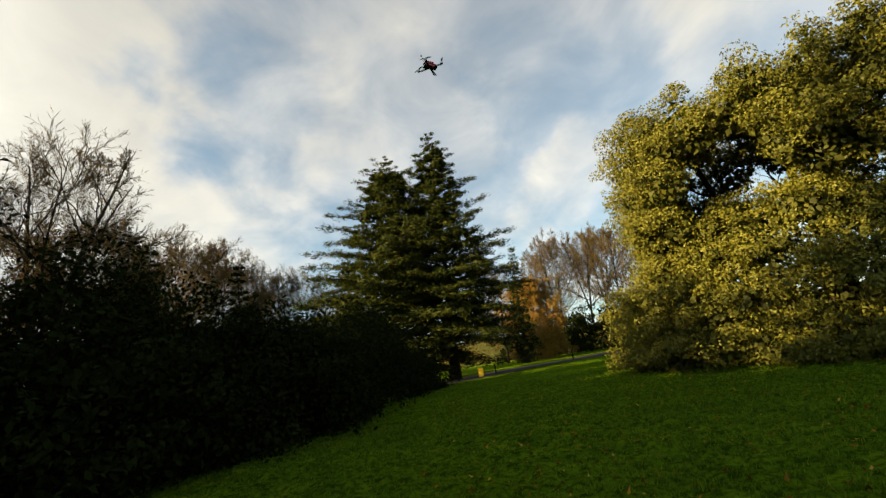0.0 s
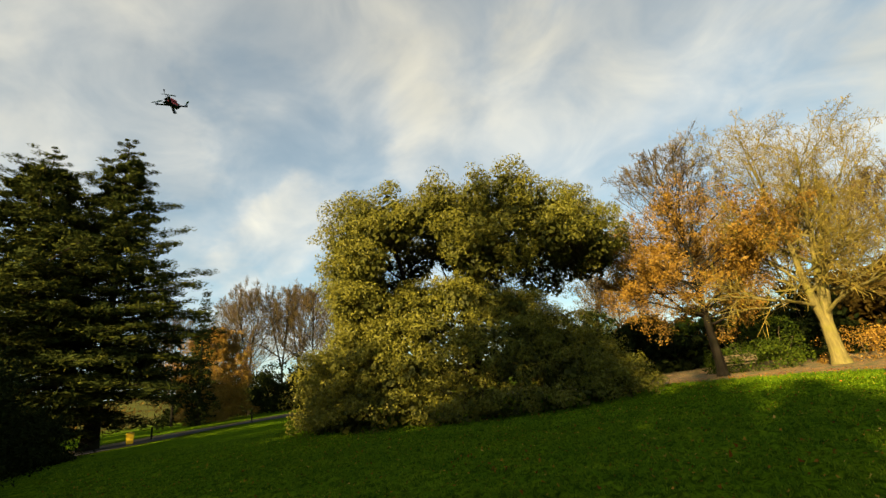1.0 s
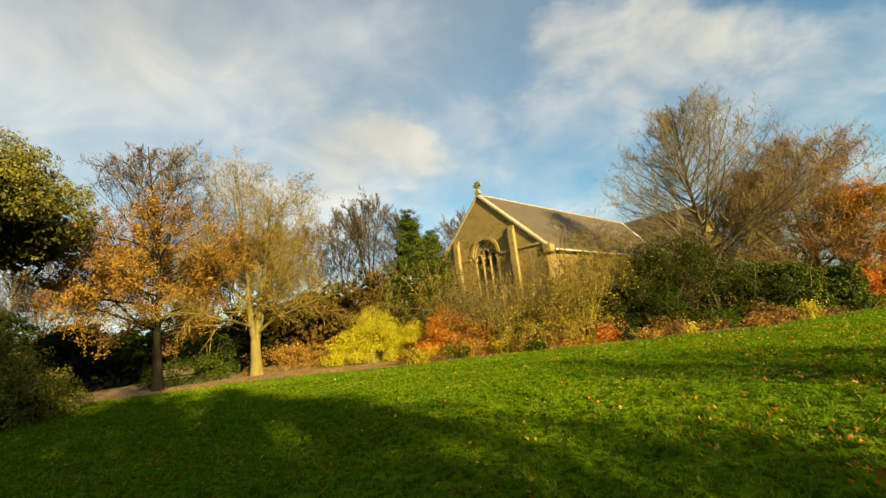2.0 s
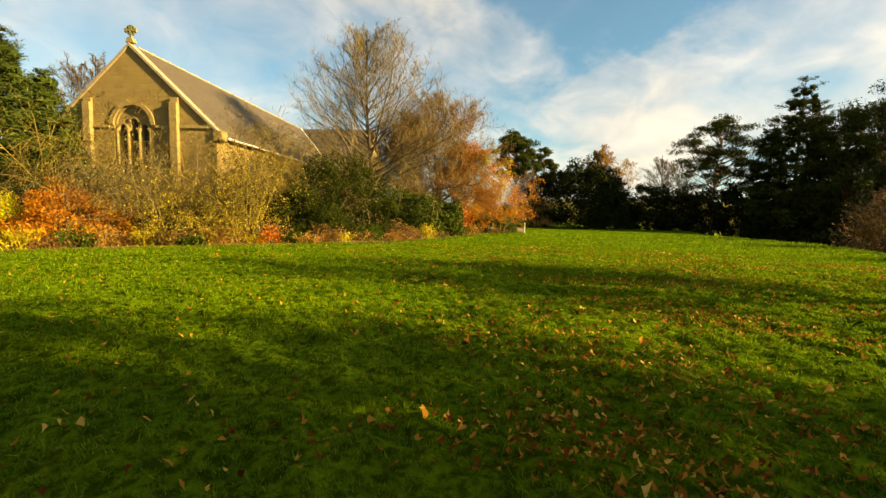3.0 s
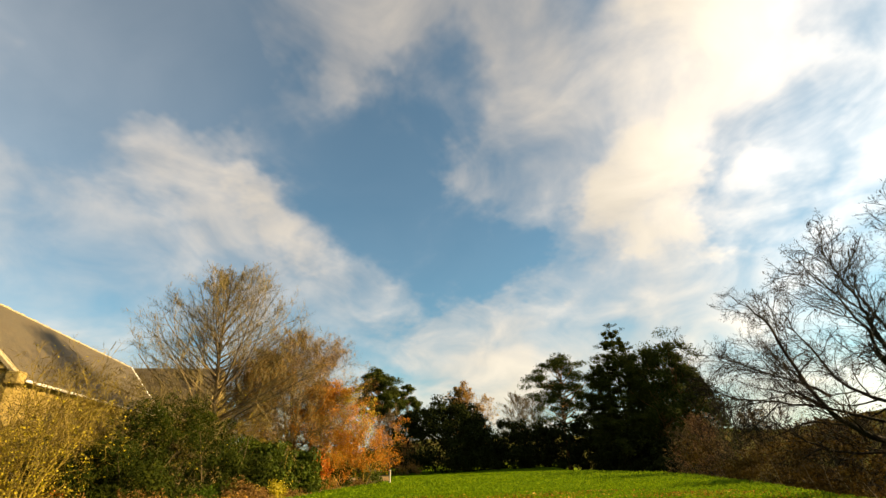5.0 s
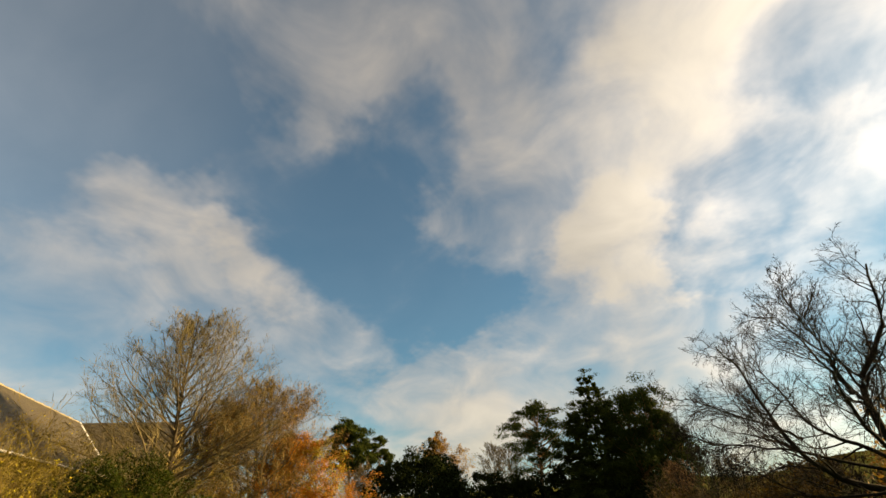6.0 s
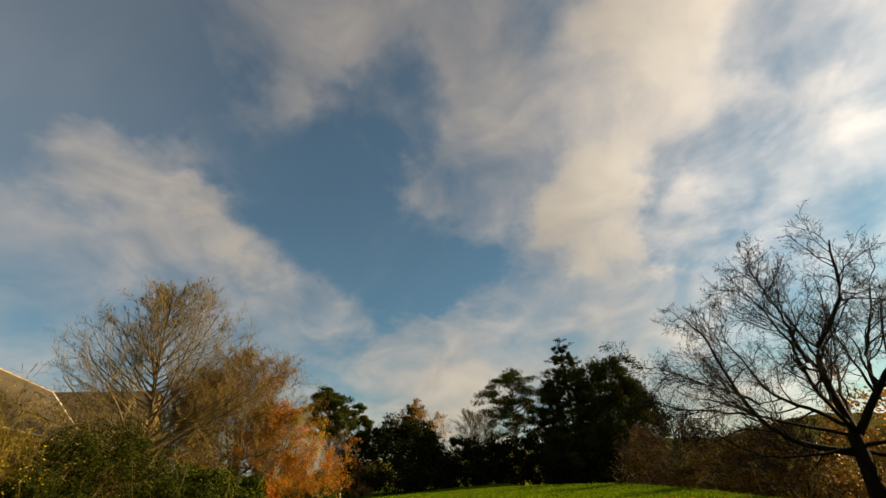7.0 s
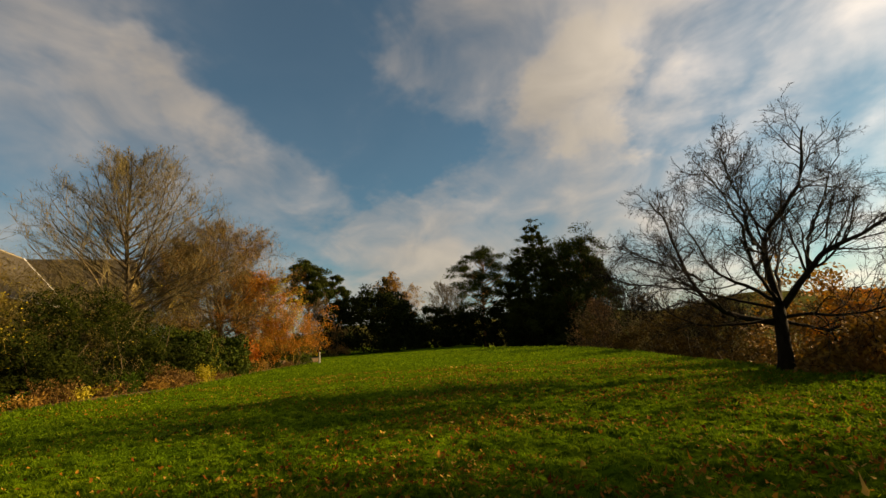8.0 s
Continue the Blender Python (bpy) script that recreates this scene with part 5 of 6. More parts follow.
# shrubbery goes on unseen towards the sun; taller evergreens added to shade the lawn
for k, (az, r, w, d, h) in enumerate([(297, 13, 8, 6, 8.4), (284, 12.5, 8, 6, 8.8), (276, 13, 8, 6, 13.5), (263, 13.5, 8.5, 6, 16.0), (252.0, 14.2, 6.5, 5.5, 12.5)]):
    bush(az, r, w, d, h, "yew", 101 + k, "tall dark evergreen shrub towards the sun, unseen, added to shade the lawn", 0.55, 50, 70 if az < 255 else 150, puff=1.4, group="dark evergreens", stem="bark_dark", name="tall_shrub", ragged=0.1)
# unseen bare tree, added so that dappled light falls on the lawn
crowned_tree(*polar(243.0, 14.8), 8.6, 6.4, 107, "leafless tree with few brown leaves towards the sun", "bark_dark", "twig_dark", 0.15, 34, (8, 6, 5), (15, 60), coarse=1.6, crown=("bronze", 0.14, 1, 1.2))
# unseen conifers, added to throw shade on lawn and great evergreen
for k, (az, r, h, reach) in enumerate([(280, 14.5, 19.0, 5.2), (270, 16.5, 18.0, 5.2), (301, 20.5, 12.6, 4.2), (293, 19, 13.0, 4.2), (303, 19, 11.5, 2.7), (303, 27, 15.5, 4.2), (296, 28, 16.5, 4.6), (308, 34, 16.0, 3.4)]):
    cx, cy = polar(az, r)
    cedar(cx, cy, h, 108 + k, "tall dark conifer towards the sun, unseen, added to shade the lawn", reach, 0.05, mat="yew", tiers=22, spray=1.1, per=13, slim=0.4, group="dark conifers", power=0.6)

# ---- trees beyond the lawn ----
crowned_tree(*polar(72.2, 27.0), 12.6, 8.6, 111, "beech tree with amber leaves on its lower boughs", "bark_dark", "twig", 0.12, 48, (9, 7, 6), (8, 62), fork=0.16, forks=((-0.10, 0.0, 1.0), (0.18, 0.05, 0.88)), thick=0.24, up=0.03, coarse=1.4, crown=("beech", 0.10, 7, 0.66))
bare_tree(*polar(82.0, 28.5), 12.4, 112, "pale mossy leafless lime tree on the lawn's edge", "bark_moss", "twig_gold", (32, 66), dense=(30, 10, 8), thick=0.33, up=0.0, leaders=3, fan=(5, 24), stem=0.17, wide=1.5, clear=0.08, coarse=0.9, crown=("ochre", 0.05, 0.3, 0.8))
cx, cy = polar(101.8, 31)
cedar(cx, cy, 10.3, 113, "bushy green spruce before the church", 3.9, 0.02, mat="spruce", tiers=30, spray=0.75, flat=0.7, per=44, fine=0.42, slim=0.22, core=150, power=0.8, top=0.05, group="pair of spruces")
cx, cy = polar(104.6, 31.4)
cedar(cx, cy, 8.6, 118, "bushy green spruce before the church", 3.4, 0.02, mat="spruce", tiers=28, spray=0.75, flat=0.7, per=40, fine=0.42, slim=0.22, core=130, power=0.8, top=0.05, group="pair of spruces")
bush(95.6, 26.4, 5.2, 3.6, 3.0, "gold", 114, "rounded bright golden-yellow shrub in the border", 0.07, 220, 120, name="golden_shrub", ragged=0.1)
bush(101.0, 25.5, 3.6, 3.0, 2.3, "gold", 115, "rounded bright golden-yellow shrub in the border", 0.07, 200, 90, name="golden_shrub", ragged=0.1)
bush(106.2, 24.0, 4.2, 3.0, 2.9, "amber", 116, "bronze-leaved beech shrub in the border", 0.10, 110, 110)
for k, (az, r, w, h) in enumerate([(84.5, 30, 4.5, 1.9), (88.0, 29.5, 4.0, 1.8), (91.0, 28.5, 3.0, 1.5)]):
    bush(az, r, w, 2, h, "bronze", 117 + k, "low russet-brown shrub in the border", 0.10, 60, 40)
for k, (az, r, w, h) in enumerate([(75.5, 30, 4, 2.2), (77, 34, 6, 3.0)]):
    bush(az, r, w, 3, h, "hedge", 119 + k, "green laurel shrub under the trees", 0.14, 60, 60)


def twiggy(az, r, height, wide, seed, label, leaf="ochre", n=16, per=2, wood="twig_gold", arch=0.14, low=0.55):
    """An open many-stemmed shrub: stems arch outwards from one stool, fine twigs hang from them, some leaves are left."""
    rng = np.random.default_rng(seed)
    x, y = polar(az, r)
    ob = thing("hazel_shrub", x, y, rest(x, y), label, "shrub", "leafless shrubs", -az)
    base = []
    for i in range(n):
        a = i * 2.4 + rng.normal() * 0.3
        out = (wide / 2) / height * (0.15 + 1.25 * rng.random())
        base.append(((math.cos(a) * 0.22, math.sin(a) * 0.22, -0.05), (math.cos(a) * out, math.sin(a) * out, 1.0),
                     height * rng.uniform(0.85, 1.3) * math.hypot(1, out * 0.6), rng.uniform(0.022, 0.045)))
    lv = grow(rng, base, [dict(seg=9, wob=0.10, up=-arch * 0.6, end=0.25, kids=9, ang=(18, 60), ratio=(0.28, 0.52), start=0.22, thin=0.5, least=0.012, short=0.3),
                          dict(seg=5, wob=0.18, up=-arch, end=0.3, kids=6, ang=(20, 60), ratio=(0.35, 0.65), start=0.15, thin=0.6, least=0.009),
                          dict(seg=3, wob=0.22, up=-arch, end=0.4, kids=5, ang=(20, 60), ratio=(0.45, 0.85), start=0.1, thin=0.75, least=0.007),
                          dict(seg=1, wob=0.2)])
    for i in range(n):
        mesh_part("stem", *tubes(lv[0][0][i:i + 1], lv[0][1][i:i + 1], 5), wood, ob)
    tagged(mesh_part("twig_spray", *merge(tubes(*lv[1], 3), slivers(*lv[2]), slivers(*lv[3])), wood, ob), kind="stuff")
    tips = np.concatenate([lv[2][0][:, 1:].reshape(-1, 3), lv[3][0][:, 1]])
    tips = tips[rng.random(len(tips)) < np.clip(0.45 * low - 0.075 * tips[:, 2], 0.02, 0.30)]
    at = tips.repeat(per, 0) + rng.normal(size=(len(tips) * per, 3)) * 0.1
    along = unit(rng.normal(size=at.shape) + np.array([0, 0, -0.4]))
    ln = 0.075 * rng.uniform(0.6, 1.3, len(at))
    mesh_part("crown", *leaves(at, along, unit(np.cross(along, rng.normal(size=at.shape))), ln, ln * 0.65), leaf, ob)


for k, (az, r, h, w, low) in enumerate([(108.5, 26.5, 4.0, 5.6, 0.4), (112.5, 24.0, 3.7, 5.6, 0.4), (116.5, 24.6, 4.3, 5.6, 0.45), (120.0, 25.3, 4.6, 5.0, 0.7), (122.4, 22.0, 3.5, 4.6, 0.75), (124.6, 27.0, 5.0, 5.2, 0.6), (128.6, 28.6, 5.4, 5.4, 0.5),
                                        (133, 30.6, 5.8, 5.0, 0.5), (137, 31.5, 5.2, 5.0, 0.5), (99, 29, 4.0, 4.4, 0.4), (105.8, 27.6, 6.2, 5.0, 0.2), (114.5, 22.6, 2.6, 4, 0.6), (118.5, 22.6, 2.8, 4, 0.7)]):
    twiggy(az, r, h, w, 130 + k, "tangled ochre hazel shrub with few yellow leaves" if low < 0.6 else "fan of hazel stems with many yellow leaves", wood="twig_olive" if k in (0, 1, 2, 6, 7) else "twig_gold", arch=0.10 if k in (3, 4, 5) else 0.17, low=low)
for k, (az, r, w, h) in enumerate([(126.6, 24.0, 3.4, 3.7), (130.4, 24.2, 4.2, 4.2), (134.6, 25.4, 4.4, 4.2), (138.8, 26.8, 4.0, 3.8)]):
    bush(az, r, w, 3.0, h, "yewgreen", 150 + k, "dark green feathery yew in the border", 0.17, 150, 135, puff=0.95, group="border yews", slim=0.2, ragged=0.22)
for k, (az, r, w, h) in enumerate([(142.6, 28.3, 3.4, 3.2), (146.0, 29.6, 3.0, 2.9)]):
    bush(az, r, w, 2.6, h, "hedge", 155 + k, "dense glossy green laurel in the border", 0.15, 120, 120, puff=1.0, group="border laurels", ragged=0.12)
for k, (az, r, w, h) in enumerate([(109.5, 24.5, 2.6, 1.5), (113.5, 24.2, 3.0, 1.8), (117.3, 24.0, 3.0, 1.7), (120.8, 24.6, 2.6, 1.9)]):
    bush(az, r, w, 2.2, h, "hedge", 126 + k, "leafy undergrowth among the hazel stems", 0.12, 60, 60, group="border undergrowth")
bush(124.8, 21.3, 1.0, 0.8, 0.95, "russet", 160, "small scarlet-leaved shrub at the border's front", 0.09, 40, 26)
bush(141.0, 25.6, 2.2, 1.0, 1.0, "fern", 161, "low russet-brown shrub before the laurels", 0.10, 60, 40)
bush(151.0, 33.4, 1.9, 1.6, 1.6, "yewgreen", 162, "rounded green shrub at the border's end", 0.10, 80, 45)
twiggy(153.6, 34.6, 3.6, 3.4, 163, "orange-leaved maple shrub at the border's end", leaf="amber", n=12, per=9, arch=0.05, low=1.6)
bush(149.0, 32.6, 1.7, 1.6, 2.3, "russet", 165, "rounded orange-red maple shrub at the border's end", 0.10, 70, 45)
bush(154.6, 35.2, 1.7, 1.6, 2.2, "hedge", 164, "small green laurel at the border's end", 0.12, 70, 40)
for k in range(26):
    az = 100 + k * 2.1 + 0.5 * math.sin(k * 3.1)
    tuft(az, float(table(EDGE, az)) + 0.75 + 0.35 * math.sin(k * 5.3), 1.3, 0.55 + 0.25 * math.sin(k * 2.2), 46, ("fern", "ochre", "fern", "weed", "bronze")[k % 5], 170 + k, "autumn fern clump along the border", group="border ferns")

crowned_tree(*polar(137.5, 33), 14.3, 11.6, 201, "tall leafless lime tree with upswept grey-brown branches", "bark", "twig_olive", 0.17, 78, (9, 8, 6), (20, 56), mid=0.42, thick=0.25, up=0.03, coarse=1.15, wob=0.07, ang=(24, 48))
crowned_tree(*polar(145.8, 36), 10.6, 9.4, 202, "leafless tree with tan twigs behind the laurels", "bark", "twig_tan", 0.10, 66, (10, 8, 7), (8, 56), wob=0.11, ang=(20, 48), coarse=1.4, forks=((-0.15, 0.05, 0.95), (0.2, -0.05, 1.0), (0.4, 0.1, 0.8)), fork=0.14, crown=("beech", 0.08, 0.9, 0.85))
crowned_tree(*polar(142.0, 37), 9.4, 8.0, 203, "brown leafless tree beside the lime", "bark", "twig_tan", 0.10, 60, (10, 8, 7), (8, 56), wob=0.11, ang=(20, 48), coarse=1.4, forks=((-0.2, 0.0, 1.0), (0.15, 0.1, 0.92)), fork=0.12, crown=("bronze", 0.07, 0.2, 0.7))
crowned_tree(*polar(152.2, 36.5), 6.6, 4.0, 204, "slender birch with yellow leaves", "bark_pale", "twig_gold", 0.1, 26, (6, 6, 4), (25, 65), crown=("ochre", 0.11, 1, 1.2))
crowned_tree(*polar(149.2, 37.0), 7.2, 5.0, 205, "slender maple with orange leaves", "bark", "twig_gold", 0.1, 30, (7, 6, 5), (20, 62), crown=("amber", 0.10, 5, 0.95))

# ---- the far side of the lawn ----
px, py = polar(155.6, 75)
pine(px, py, 14.2, 211, "round-headed dark Scots pine behind the border", 7.4, 0.55, 66)
px, py = polar(159.6, 77)
pine(px, py, 12.2, 212, "smaller dark pine behind the border", 4.8, 0.55, 34)
bush(163.4, 55, 12.0, 8, 9.8, "yew", 213, "great domed dark yew beyond the lawn", 0.30, 110, 230, stem="bark_dark", ragged=0.05, puff=1.2, name="yew_tree")
bush(158.8, 52, 4, 4, 3.2, "fern", 214, "brown leafless bush under the yew", 0.16, 50, 50)
crowned_tree(*polar(156.9, 60), 7.0, 6.5, 215, "thin brown leafless saplings beyond the border", "bark", "twig", 0.06, 36, (7, 6, 6), (40, 70), coarse=2.4)
bush(155.2, 64, 6, 4, 4.0, "bramble", 217, "brown undergrowth beneath the pines", 0.2, 50, 60)
crowned_tree(*polar(166.6, 85), 13.6, 9.0, 216, "tawny autumn larch beyond the yew", "bark_rust", "twig_tan", 0.45, 30, (8, 7, 5), (0, 50), up=0.02, coarse=3.0, crown=("bronze", 0.2, 1, 1.3))
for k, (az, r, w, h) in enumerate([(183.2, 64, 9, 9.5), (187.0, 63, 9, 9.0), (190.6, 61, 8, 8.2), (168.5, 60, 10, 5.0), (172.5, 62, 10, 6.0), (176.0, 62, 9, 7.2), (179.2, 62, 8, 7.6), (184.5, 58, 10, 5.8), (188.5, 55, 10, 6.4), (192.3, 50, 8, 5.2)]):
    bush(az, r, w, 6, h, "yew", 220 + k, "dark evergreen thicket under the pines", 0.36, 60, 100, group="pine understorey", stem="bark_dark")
for k, (az, r, h, w, low, n) in enumerate([(177.8, 62, 12.6, 8.6, 0.46, 54), (188.6, 60, 12.0, 8.2, 0.14, 100), (191.0, 58, 11.8, 7.2, 0.14, 96), (193.0, 58, 9.0, 5.6, 0.15, 56)]):
    px, py = polar(az, r)
    pine(px, py, h - rest(px, py), 230 + k, "dark green pine in the clump beyond the lawn", w, low, n, "clump of pines", cap=0.6, per=150, size=0.34, flatness=0.40 if k == 0 else 0.75)
for k, (az, r, h, reach) in enumerate([(184.9, 60, 16.6, 6.4), (182.4, 62, 12.8, 4.6), (187.2, 61, 13.6, 5.0)]):
    px, py = polar(az, r)
    cedar(px, py, h - rest(px, py), 236 + k, "dark green pointed pine in the clump beyond the lawn", reach, 0.06, mat="pine", tiers=24, spray=0.95, flat=0.62, per=34, fine=0.4, slim=0.25, core=170, power=0.72, group="clump of pines", name="pine_tree")
for k, (az, r, h, w, mat) in enumerate([(191.4, 50, 8.4, 6.4, "twig"), (195.0, 44, 10.2, 7.6, "twig_dark"), (197.8, 37, 8.0, 6.4, "twig"), (201.5, 34, 7.4, 5.5, "twig_dark"), (205.5, 30, 6.6, 5.5, "twig_dark"), (192.2, 47, 8.5, 6.0, "bark_rust")]):
    crowned_tree(*polar(az, r), h, w, 240 + k, "brown leafless tree at the brow beside the pines", "bark_dark", mat, 0.12, 30, (7, 6, 5), (15, 58), coarse=2.0, group="trees at the brow")
for k, (az, r, w, h, mat) in enumerate([(194.8, 35, 6, 4.6, "bramble"), (198.2, 31, 6, 4.4, "bramble"), (201.5, 29, 6, 4.4, "bramble"), (204.8, 28, 6, 4.6, "bramble"), (208, 26, 6, 4.2, "bramble"),
                                        (211.5, 23, 5, 4.4, "fern"), (216.5, 21, 6, 6.0, "bronze"), (221.0, 21, 6, 6.0, "amber"), (217.0, 15.8, 2.8, 1.7, "bronze"), (225, 22, 4, 4.0, "bramble")]):
    bush(az, r, w, 3.5, h, mat, 250 + k, "brown autumn shrub below the lawn's brow", 0.15, 75, 95, group="shrubs below the brow", ragged=0.2)


def far_woods():
    """Brown and dark woodland on the valley's far slope, too far off to tell apart."""
    rng = np.random.default_rng(280)
    n = 620
    az = rng.uniform(188, 236, n)
    r = 70 + 780 * rng.random(n) ** 1.2
    x, y = r * np.sin(np.radians(az)), r * np.cos(np.radians(az))
    rad = (2.2 + 0.006 * r)[:, None] * rng.uniform(0.6, 1.2, (n, 1)) * np.array([1.2, 1.2, 1.0])
    cen = np.stack([x, y, ground_z(x, y) + rad[:, 2] * 0.7], 1)
    at, along, across = spread(rng, cen, rad, 60, 0.0, 0.4)
    ln = (0.6 + 0.003 * r).repeat(60) * rng.uniform(0.6, 1.3, n * 60)
    ob = mesh_part("far_woods", *leaves(at, along, across, ln, ln * 0.45), "bramble", None, "brown winter woodland across the valley")
    tagged(ob, category="woodland", kind="stuff")


def near_woods():
    """The park's wooded edge all round, dark and leafless, behind the nearer trees."""
    rng = np.random.default_rng(281)
    n = 330
    az = rng.uniform(-62, 112, n)
    r = rng.uniform(92, 150, n)
    x, y = r * np.sin(np.radians(az)), r * np.cos(np.radians(az))
    rad = rng.uniform(2.6, 5.4, (n, 1)) * np.array([1.2, 1.2, 1.0])
    cen = np.stack([x, y, ground_z(x, y) + rad[:, 2] * rng.uniform(0.5, 1.3, n)], 1)
    at, along, across = spread(rng, cen, rad, 80, -0.3, 0.3)
    ln = rng.uniform(0.4, 1.1, n * 80)
    ob = mesh_part("near_woods", *leaves(at, along, across, ln, ln * 0.3), "bramble", None, "brown leafless woodland round the park")
    tagged(ob, category="woodland", kind="stuff")


far_woods()
near_woods()


def park_bench(az, r):
    """A slatted wooden bench under the trees."""
    x, y = polar(az, r)
    ob = thing("park_bench", x, y, rest(x, y) + 0.02, "weathered wooden park bench under the beech", "bench", "", -az)
    for k in range(4):
        bm = bmesh.new()
        box(bm, -0.8, 0.8, -0.22 + k * 0.115, -0.12 + k * 0.115, 0.43, 0.46, 0.006)
        part("seat_slat", bm, "bark", ob)
    for k in range(3):
        bm = bmesh.new()
        box(bm, -0.8, 0.8, 0.24 + 0.02 * k, 0.265 + 0.02 * k, 0.56 + k * 0.13, 0.66 + k * 0.13, 0.006)
        part("back_slat", bm, "bark", ob)
    for sx in (-0.7, 0.7):
        bm = bmesh.new()
        box(bm, sx - 0.035, sx + 0.035, -0.20, -0.13, -0.03, 0.425, 0.006)
        part("leg", bm, "bark_dark", ob)
        bm = bmesh.new()
        box(bm, sx - 0.035, sx + 0.035, 0.31, 0.38, -0.03, 0.95, 0.006)
        part("leg", bm, "bark_dark", ob)


park_bench(74.0, 29.0)


def spreading_oak():
    rng = np.random.default_rng(303)
    x, y = polar(209.7, 15.6)
    ob = thing("oak_tree", x, y, rest(x, y), "spreading leafless oak with dark crooked limbs", "tree", "", -209.7)
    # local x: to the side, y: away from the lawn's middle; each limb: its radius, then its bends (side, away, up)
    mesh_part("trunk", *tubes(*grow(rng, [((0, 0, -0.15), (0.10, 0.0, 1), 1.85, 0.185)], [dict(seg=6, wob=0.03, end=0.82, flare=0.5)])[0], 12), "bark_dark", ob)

    def limb(radius, *bends):
        """A crooked limb through its bends, from the trunk outwards."""
        p = np.array(((0.1 * bends[0], 0.0, bends[0]),) + bends[1:], float)
        if bends[0] > 2.2:                  # springs from an earlier limb, not from the trunk
            p[0, :2] = p[1, :2] * 0.75
        s = np.linspace(0, len(p) - 1, 15)
        path = np.stack([np.interp(s, range(len(p)), p[:, q]) for q in range(3)], 1)
        path[1:-1] = 0.25 * path[:-2] + 0.5 * path[1:-1] + 0.25 * path[2:]
        path[2:] += np.cumsum(rng.normal(size=(13, 3)) * 0.035, 0)
        path[:, 2] = np.where(path[:, 2] > 3.0, 3.0 + (path[:, 2] - 3.0) * 0.80, path[:, 2])
        return path, 0.62 * radius * (1 - 0.82 * np.linspace(0, 1, 15) ** 0.8)

    made = [limb(0.150, 1.2, (-1.2, -0.3, 1.55), (-1.9, -0.5, 2.3), (-2.15, -0.6, 3.6), (-2.2, -0.7, 5.0), (-2.6, -0.9, 6.1)), limb(0.070, 1.6, (-2.0, -0.9, 2.4), (-3.1, -1.2, 2.7), (-4.0, -1.6, 3.2)),
            limb(0.070, 2.6, (-2.1, -0.2, 3.0), (-3.0, -0.2, 3.6), (-4.2, -0.3, 4.3)), limb(0.105, 1.8, (-0.75, 0.5, 2.4), (-1.45, 0.9, 2.95), (-1.85, 1.3, 4.3), (-2.1, 1.6, 5.6)),
            limb(0.180, 1.6, (0.0, 0.1, 3.1), (0.0, 0.1, 3.95), (0.95, 0.3, 5.2), (1.35, 0.4, 6.5), (1.6, 0.5, 7.5)), limb(0.090, 3.6, (-0.2, -0.4, 4.7), (-0.5, -0.7, 5.9), (-0.6, -1.0, 7.0)),
            limb(0.165, 1.6, (1.05, -0.2, 2.7), (1.6, -0.3, 3.2), (2.6, -0.5, 3.8), (3.9, -0.7, 4.7)), limb(0.095, 2.4, (1.2, 0.4, 3.9), (1.7, 0.7, 4.9), (2.2, 0.9, 6.3)),
            limb(0.090, 1.3, (0.95, 0.4, 0.95), (2.1, 0.6, 1.3), (3.6, 0.9, 1.8)), limb(0.085, 1.4, (1.2, -0.7, 1.45), (2.3, -1.2, 1.6), (3.9, -1.8, 2.6)), limb(0.075, 1.35, (-0.95, -0.8, 1.3), (-2.0, -1.5, 1.5), (-3.0, -1.9, 2.2)),
            limb(0.100, 1.7, (-0.2, -1.6, 2.8), (-0.3, -2.8, 4.0), (-0.6, -3.4, 5.6)), limb(0.100, 1.7, (0.3, 1.7, 2.9), (0.6, 3.0, 4.2), (0.8, 3.6, 5.8))]
    boughs = []
    for path, radii in made:
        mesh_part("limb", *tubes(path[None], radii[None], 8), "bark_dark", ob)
        for k in range(19):
            f = 2.6 + 11.2 * (k + rng.random()) / 19
            i = min(int(f), 13)
            way = unit(path[i + 1] - path[i])
            out = unit(np.cross(way, rng.normal(size=3)))
            ang = radians(rng.uniform(30, 62))
            boughs.append((path[i] * (1 - f + i) + path[i + 1] * (f - i), way * math.cos(ang) + out * math.sin(ang) + np.array([0, 0, 0.02]), rng.uniform(1.2, 2.5) * (1.2 - 0.045 * i), max(radii[i] * 0.5, 0.014)))
    lv = grow(rng, boughs, [dict(seg=8, wob=0.2, up=0.03, end=0.25, kids=9, ang=(28, 60), ratio=(0.36, 0.62), start=0.15, thin=0.5, least=0.009),
                            dict(seg=5, wob=0.22, up=0.04, end=0.3, kids=6, ang=(28, 60), ratio=(0.4, 0.65), start=0.15, thin=0.55, least=0.0048),
                            dict(seg=3, wob=0.22, up=0.03, end=0.4, kids=4, ang=(20, 50), ratio=(0.5, 0.8), start=0.2, thin=0.7, least=0.0022),
                            dict(seg=1, wob=0.2, end=0.4)])
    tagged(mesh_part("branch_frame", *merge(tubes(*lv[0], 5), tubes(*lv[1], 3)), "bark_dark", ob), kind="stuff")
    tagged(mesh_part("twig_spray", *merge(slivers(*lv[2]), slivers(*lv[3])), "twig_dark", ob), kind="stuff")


spreading_oak()

# ---- small things ----


